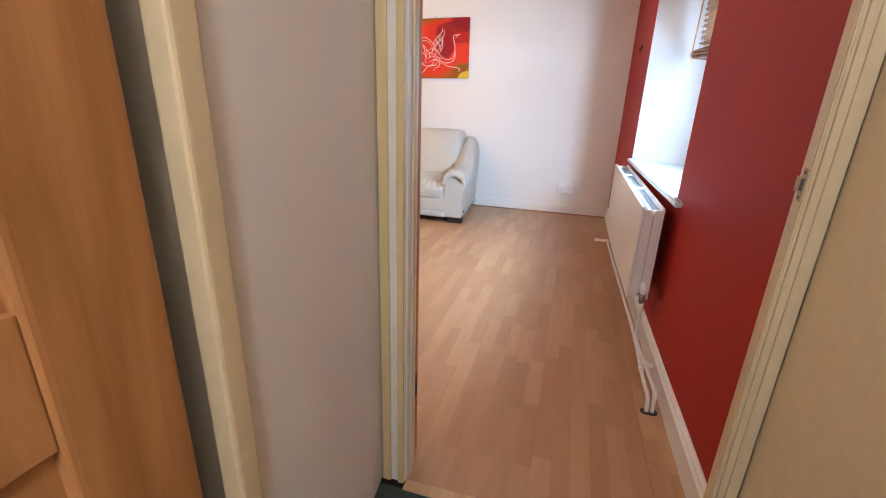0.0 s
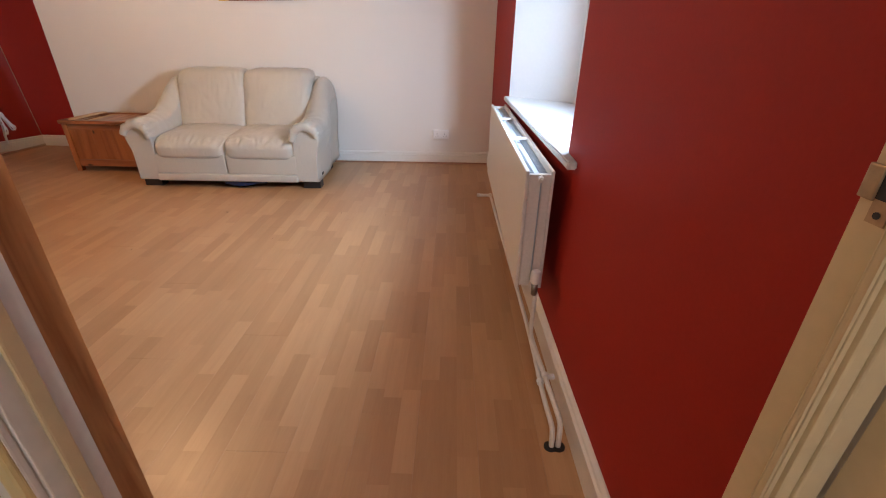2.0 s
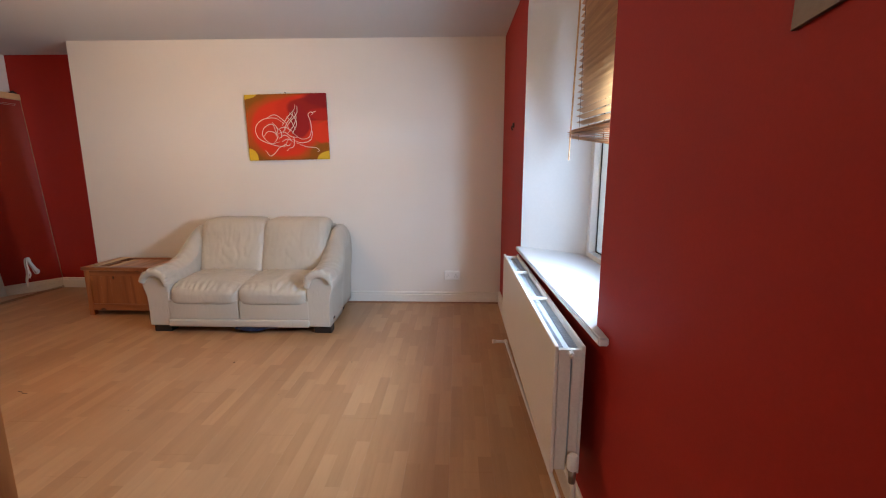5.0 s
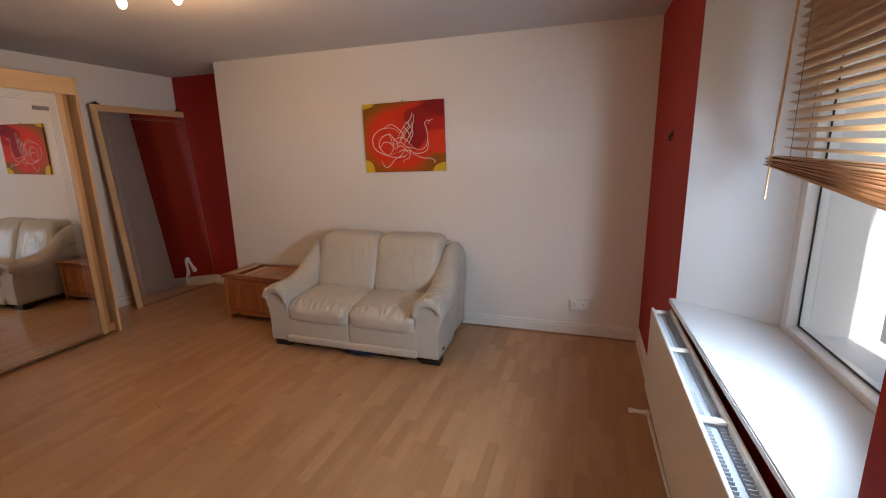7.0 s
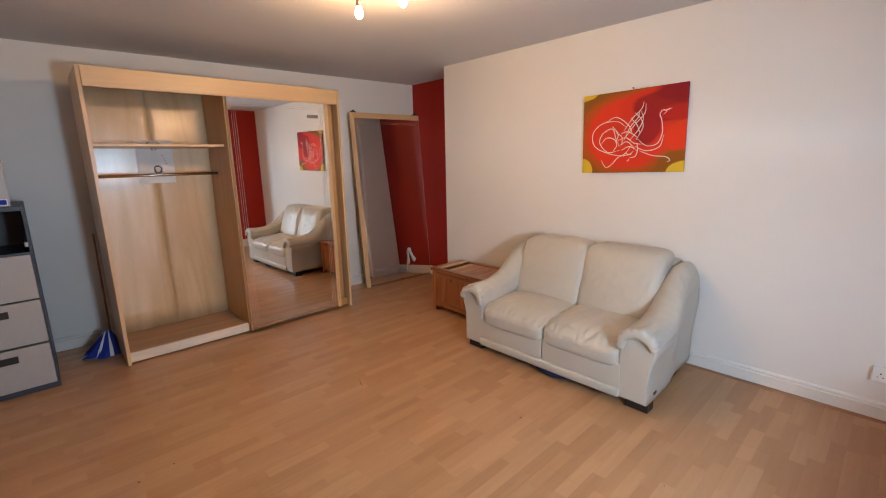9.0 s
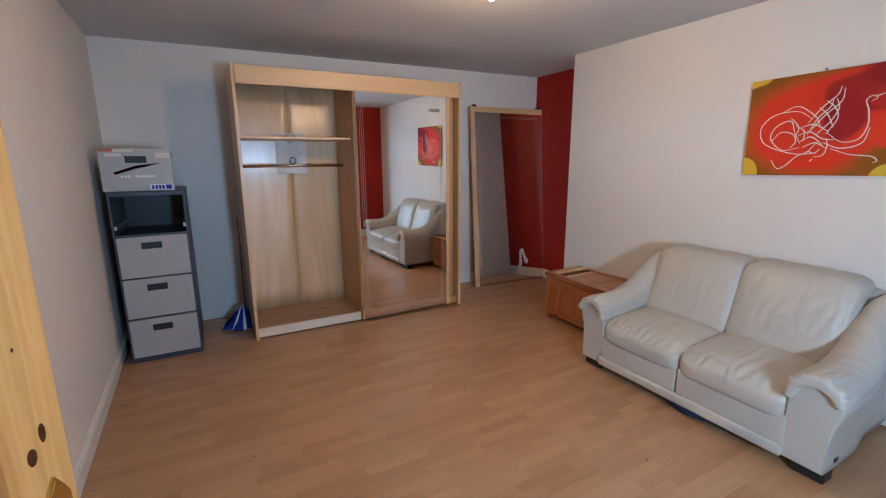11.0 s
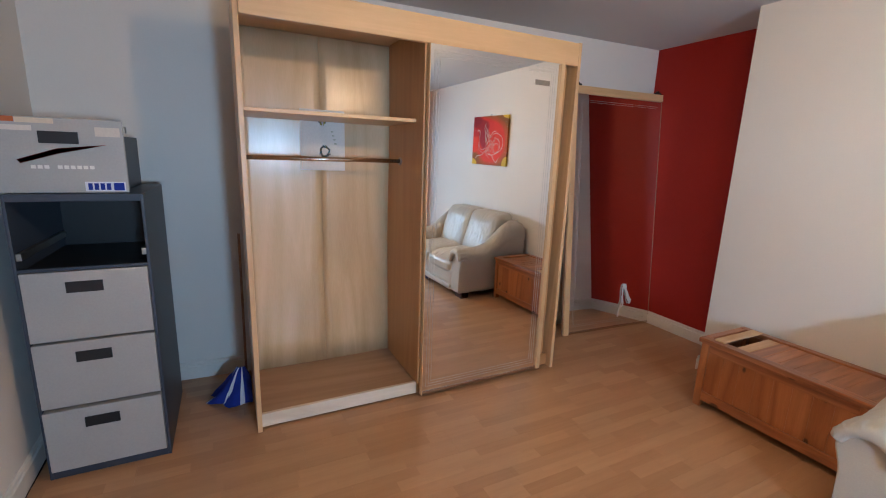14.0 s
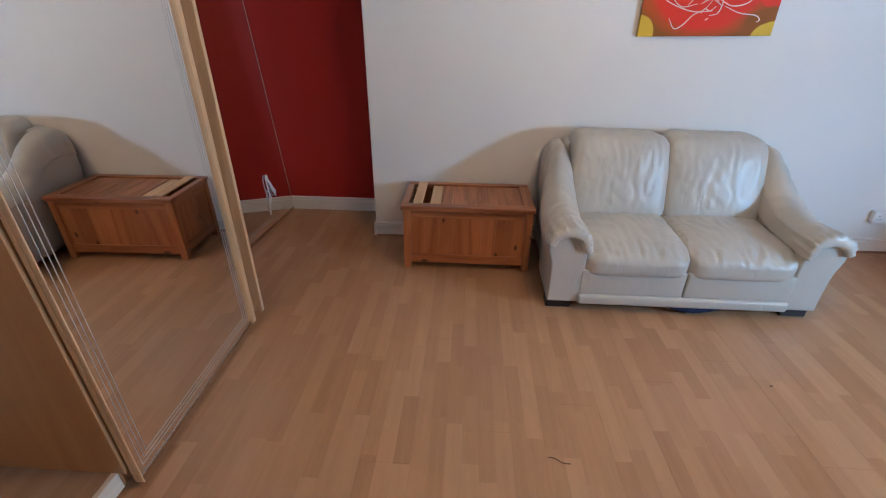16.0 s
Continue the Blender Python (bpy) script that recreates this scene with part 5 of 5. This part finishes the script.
# ---- small fittings ----
sk = thing("socket", (0.367, SY, 0.285), "white double wall socket above the skirting board", "socket")
pbox("back_box", M_PLASTIC, sk, (0.296, 0.438, SY - 0.030, SY - 0.001, 0.246, 0.326), 0.003, segs=2)
pbox("plate", M_PLASTIC, sk, (0.293, 0.441, SY - 0.040, SY - 0.031, 0.243, 0.329), 0.004, segs=3)
bm = bmesh.new()
for cx in (0.33, 0.404):
    for dx, dz, a, b in ((0, 0.012, 0.003, 0.004), (-0.011, -0.008, 0.0035, 0.002), (0.011, -0.008, 0.0035, 0.002)):
        box(bm, cx + dx - a, cx + dx + a, SY - 0.0406, SY - 0.0398, 0.280 + dz - b, 0.280 + dz + b)
part("pin_holes", bm, M_DARK, sk)
bm = bmesh.new()
for cx in (0.352, 0.382):
    box(bm, cx - 0.006, cx + 0.006, SY - 0.0435, SY - 0.0398, 0.300, 0.318, 0.001)
part("switch", bm, M_PLASTIC, sk)

hk = thing("curtain_hook", (ex(5.631), 5.631, 1.618), "small dark metal curtain hook on the red wall", "hook")
bm = bmesh.new()
tube(bm, [(WX + 0.001, 5.631, 1.625), (WX - 0.012, 5.631, 1.625)], [0.020, 0.017], 12)
askew(part("rose", bm, M_DARK, hk))
bm = bmesh.new()
tube(bm, curve_pts([(WX - 0.008, 5.631, 1.622), (WX - 0.018, 5.631, 1.612), (WX - 0.016, 5.631, 1.60), (WX - 0.010, 5.631, 1.588)], 5), 0.006, 8)
askew(part("hook", bm, M_DARK, hk, smooth=True))

br = thing("wall_plate", (ex(2.87), 2.87, 1.49), "worn metal plate screwed to the red wall", "metal plate")
bm = bmesh.new()
extrude(bm, [(2.830, 1.492), (2.910, 1.480), (2.907, 1.600), (2.833, 1.600)], "x", WX - 0.008, WX - 0.001)
askew(part("plate", bm, mat("dull_dark_steel", (0.16, 0.13, 0.11, 1), 0.5, 0.8, vary=0.3, scale=30), br))
bm = bmesh.new()
tube(bm, [(WX - 0.008, 2.870, 1.53), (WX - 0.030, 2.870, 1.53), (WX - 0.032, 2.870, 1.53)], [0.014, 0.013, 0.008], 12)
askew(part("stud", bm, M_PLASTIC, br, "white round stud"))

st = thing("strike_plate", (JX, 2.50, 1.05), "worn brass latch strike plate on the door lining", "strike plate")
bm = bmesh.new()
x = JX - 0.0015
box(bm, x - 0.0015, x + 0.0005, 2.492, 2.510, 1.001, 1.067)
box(bm, x - 0.004, x + 0.0005, 2.5095, 2.5255, 1.019, 1.050, 0.002)
part("plate", bm, M_PLATE, st)
pbox("latch_hole", M_BLACK, st, (x - 0.0022, x - 0.0014, 2.496, 2.509, 1.022, 1.047))
for z in (1.009, 1.059):
    bm = bmesh.new()
    tube(bm, [(x - 0.0016, 2.501, z), (x - 0.0026, 2.501, z)], 0.0032, 10)
    part("screw", bm, M_DARK, st)

# ---- the pine door, open into the room ----
dr = tagged(new("door_1"), "open varnished knotty pine door with brass lever handle", "door", kind="structure")
dr.location = (-0.010, 2.603, 0.006)
dparts = []


def dpart(name, material, dims, bevel=0.0, label="", parent=None):
    bm = bmesh.new()
    box(bm, *dims, bevel=bevel)
    o = part(name, bm, material, None, label)
    o.parent = parent or dr
    return o


# leaf from x = 0 (hinge) to x = 0.76, y = 0 .. 0.04
dpart("stile", M_PINE, (0, 0.10, 0, 0.04, 0, 1.98), 0.002)
dpart("stile", M_PINE, (0.66, 0.76, 0, 0.04, 0, 1.98), 0.002)
for z0, z1 in ((0, 0.20), (0.86, 1.0), (1.88, 1.98)):
    dpart("rail", M_PINE, (0.10, 0.66, 0.001, 0.039, z0, z1), 0.002)
dpart("mullion", M_PINE, (0.33, 0.43, 0.002, 0.038, 0.2, 1.88), 0.002)
for xa, xb in ((0.10, 0.33), (0.43, 0.66)):
    for z0, z1 in ((0.20, 0.86), (1.0, 1.88)):
        dpart("panel", M_PINE, (xa, xb, 0.012, 0.028, z0, z1), 0.0)
dpart("hinge_edge", M_PINE_EDGE, (-0.0015, 0.0, 0.0, 0.04, 0, 1.98), 0.0, "brown stained door edge")
for z in (0.23, 1.62):
    dpart("hinge", M_DARK, (-0.004, -0.0015, 0.004, 0.036, z, z + 0.085), 0.001, "dark steel hinge leaf")
for x, z, a, b in ((0.700, 1.085, 0.011, 0.016), (0.722, 1.110, 0.008, 0.018), (0.690, 1.375, 0.007, 0.011), (0.716, 1.400, 0.010, 0.017), (0.705, 1.245, 0.003, 0.004), (0.668, 1.215, 0.007, 0.010), (0.684, 0.70, 0.010, 0.015), (0.725, 0.52, 0.008, 0.012), (0.700, 1.66, 0.010, 0.014)):
    bm = bmesh.new()
    f = bm.faces.new([bm.verts.new((x + 0.75 * a * math.cos(k * math.tau / 14), -0.0004, z + 0.75 * b * math.sin(k * math.tau / 14) * (1.25 if math.sin(k * math.tau / 14) < 0 else 1))) for k in range(14)])
    bmesh.ops.solidify(bm, geom=[f], thickness=0.0005)
    o = part("knot", bm, M_KNOT, None, "dark brown pine knot")
    o.parent = dr
bm = bmesh.new()
plate = [(0.698, 0.86), (0.744, 0.86), (0.746, 0.90), (0.744, 0.995), (0.736, 1.012), (0.721, 1.036), (0.706, 1.012), (0.698, 0.995), (0.696, 0.90)]
extrude(bm, plate, "y", -0.0045, 0.0)
extrude(bm, [(0.721 + (x - 0.721) * 0.80, 0.945 + (z - 0.945) * 0.93) for x, z in plate], "y", -0.0065, -0.0046)
h1 = part("door_handle", bm, M_BRASS, None, "brass lever handle on a shaped back plate")
h1.parent = dr
bm = bmesh.new()
for x, z in ((0.705, 0.985), (0.737, 0.985), (0.705, 0.875), (0.737, 0.875)):
    tube(bm, [(x, -0.0046, z), (x, -0.0080, z)], [0.0045, 0.003], 10)
o = part("screw", bm, M_BRASS, None)
o.parent = h1
bm = bmesh.new()
tube(bm, [(0.721, -0.005, 0.965), (0.721, -0.014, 0.965), (0.721, -0.018, 0.965), (0.721, -0.050, 0.965)], [0.015, 0.014, 0.009, 0.008], 14)
tube(bm, curve_pts([(0.724, -0.048, 0.965), (0.69, -0.055, 0.967), (0.65, -0.053, 0.962), (0.61, -0.048, 0.970)], 4), [0.008] * 12 + [0.010], 10)
o = part("lever", bm, M_BRASS, None, smooth=True)
o.parent = h1
dr.rotation_euler = (0, 0, radians(155.5))

# ---- the ceiling light ----
cl = thing("ceiling_light", (-1.77, 4.60, H), "lit ceiling light with bare golf ball bulbs", "ceiling light")
bm = bmesh.new()
tube(bm, [(-1.77, 4.60, H), (-1.77, 4.60, H - 0.02), (-1.77, 4.60, H - 0.03)], [0.06, 0.06, 0.03], 20)
part("rose", bm, M_CHROME, cl, smooth=True)
for b in BULBS:
    bm = bmesh.new()
    tube(bm, curve_pts([(-1.77, 4.60, H - 0.025), ((-1.77 + b[0]) / 2, (4.60 + b[1]) / 2, H - 0.045), (b[0], b[1], b[2] + 0.085)], 5), 0.006, 8)
    a = part("arm", bm, M_CHROME, cl, smooth=True)
    bm = bmesh.new()
    tube(bm, [(b[0], b[1], b[2] + 0.09), (b[0], b[1], b[2] + 0.03)], [0.012, 0.016], 12)
    part("lamp_holder", bm, M_BEAD, a, smooth=True)
    bm = bmesh.new()
    tube(bm, [(b[0], b[1], b[2] + dz) for dz in (0.032, 0.022, 0.008, -0.006, -0.020, -0.028, -0.031)], [0.012, 0.014, 0.021, 0.0225, 0.017, 0.009, 0.002], 14)
    part("bulb", bm, M_BULB, a, "glowing round bulb", smooth=True)

# unseen stem added over the hall fill; it carries no lamp
hl = thing("hall_lamp", (0.66, 0.5, H), "unseen stem added above the hall fill light", "ceiling light")
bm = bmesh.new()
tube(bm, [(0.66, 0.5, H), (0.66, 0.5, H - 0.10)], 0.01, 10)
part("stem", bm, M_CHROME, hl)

# ---- crumbs on the floor ----
for i, (x, y, a, b) in enumerate(((-1.103, 4.972, 0.006, 0.003), (-2.095, 3.224, 0.006, 0.004), (-0.30, 5.0, 0.0025, 0.002), (-1.62, 3.30, 0.003, 0.002), (-2.125, 3.38, 0.004, 0.003), (-1.375, 4.36, 0.004, 0.002), (-0.62, 4.55, 0.002, 0.002), (0.02, 4.98, 0.003, 0.002))):
    bm = bmesh.new()
    box(bm, -a, a, -b, b, 0.0, 0.003, 0.0008, 1)
    c = part("crumb", bm, M_CORD, None, "small brown crumb of dirt")
    tagged(c, category="debris", group="crumbs on the floor")
    c.location, c.rotation_euler = (x, y, 0.0), (0, 0, i * 1.1)

bm = bmesh.new()
tube(bm, curve_pts([(-2.180, 4.537, 0.0025), (-2.155, 4.532, 0.004), (-2.130, 4.516, 0.003), (-2.102, 4.514, 0.0025)], 4), 0.0016, 6)
tagged(part("twig", bm, M_CORD, None, "thin dark dried twig lying on the laminate"), category="twig")

# ---- outside ----
bm = bmesh.new()
box(bm, 1.5, 300, -200, 200, -0.75, -0.45)
setting("ground", bm, M_STREET, "grey asphalt street")
bm = bmesh.new()
box(bm, 1.5, 3.2, -20, 40, -0.45, -0.33, 0.02)
setting("pavement", bm, M_PAVE, "pale concrete pavement with a kerb")
bm = bmesh.new()
box(bm, 8.4, 9.9, -20, 40, -0.45, -0.33, 0.02)
setting("pavement", bm, M_PAVE, "far pale pavement with a kerb")
hs = tagged(new("house"), "pale rendered terraced house across the street", "house")
hs.location = (13, 12, -0.4)
pbox("wall", M_RENDER, hs, (10, 17, -2, 30, -0.45, 5.2))
bm = bmesh.new()
extrude(bm, [(9.7, 5.2), (17.3, 5.2), (13.5, 7.6)], "y", -2.3, 30.3)
part("roof", bm, M_STREET, hs)
for k in range(5):
    for z in (0.5, 3.2):
        wnd = pbox("window", M_PVC, hs, (9.95, 10.02, 0 + k * 5.5, 1.2 + k * 5.5, z, z + 1.3), 0.01)
        pbox("pane", M_GASKET, wnd, (9.94, 9.951, 0.08 + k * 5.5, 1.12 + k * 5.5, z + 0.08, z + 1.22))

# ---- laminate boards ----
BW, BL = 0.193, 1.285
shared = {}


def board_mesh(x0, x1, y0, y1):
    key = (round(x1 - x0, 4), round(y1 - y0, 4))
    if key not in shared:
        w, d = key
        bm = bmesh.new()
        g, b = 0.0001, 0.0005
        lo = [bm.verts.new(v) for v in ((g, g, -0.012), (w - g, g, -0.012), (w - g, d - g, -0.012), (g, d - g, -0.012))]
        md = [bm.verts.new(v) for v in ((g, g, -b), (w - g, g, -b), (w - g, d - g, -b), (g, d - g, -b))]
        hi = [bm.verts.new(v) for v in ((g + b, g + b, 0), (w - g - b, g + b, 0), (w - g - b, d - g - b, 0), (g + b, d - g - b, 0))]
        bm.faces.new(lo[::-1]), bm.faces.new(hi)
        for p, q in ((lo, md), (md, hi)):
            for k in range(4):
                bm.faces.new((p[k], p[(k + 1) % 4], q[(k + 1) % 4], q[k]))
        me = bpy.data.meshes.new("floorboard")
        bm.to_mesh(me)
        bm.free()
        me.materials.append(M_FLOOR)
        shared[key] = me
    return shared[key]


floor_ob = bpy.data.objects["floor"]
k0, k1 = int(math.floor(-4.5 / BW)), int(math.ceil(0.90 / BW))
for k in range(k0, k1 + 1):
    x0, x1 = max(k * BW, -4.52), min((k + 1) * BW, 0.892)
    if x1 - x0 < 0.005:
        continue
    y = 2.48 - (k * 0.437 % 1.0) * BL
    yend = RY if x0 < RX - 0.01 else SY
    while y < yend:
        ya, yb = max(y, 2.476), min(y + BL, yend)
        if yb - ya > 0.01:
            o = new("floorboard", board_mesh(x0, x1, ya, yb))
            o.location = (x0, ya, 0)
            o.parent = floor_ob
            o["kind"] = "structure"
        y += BL
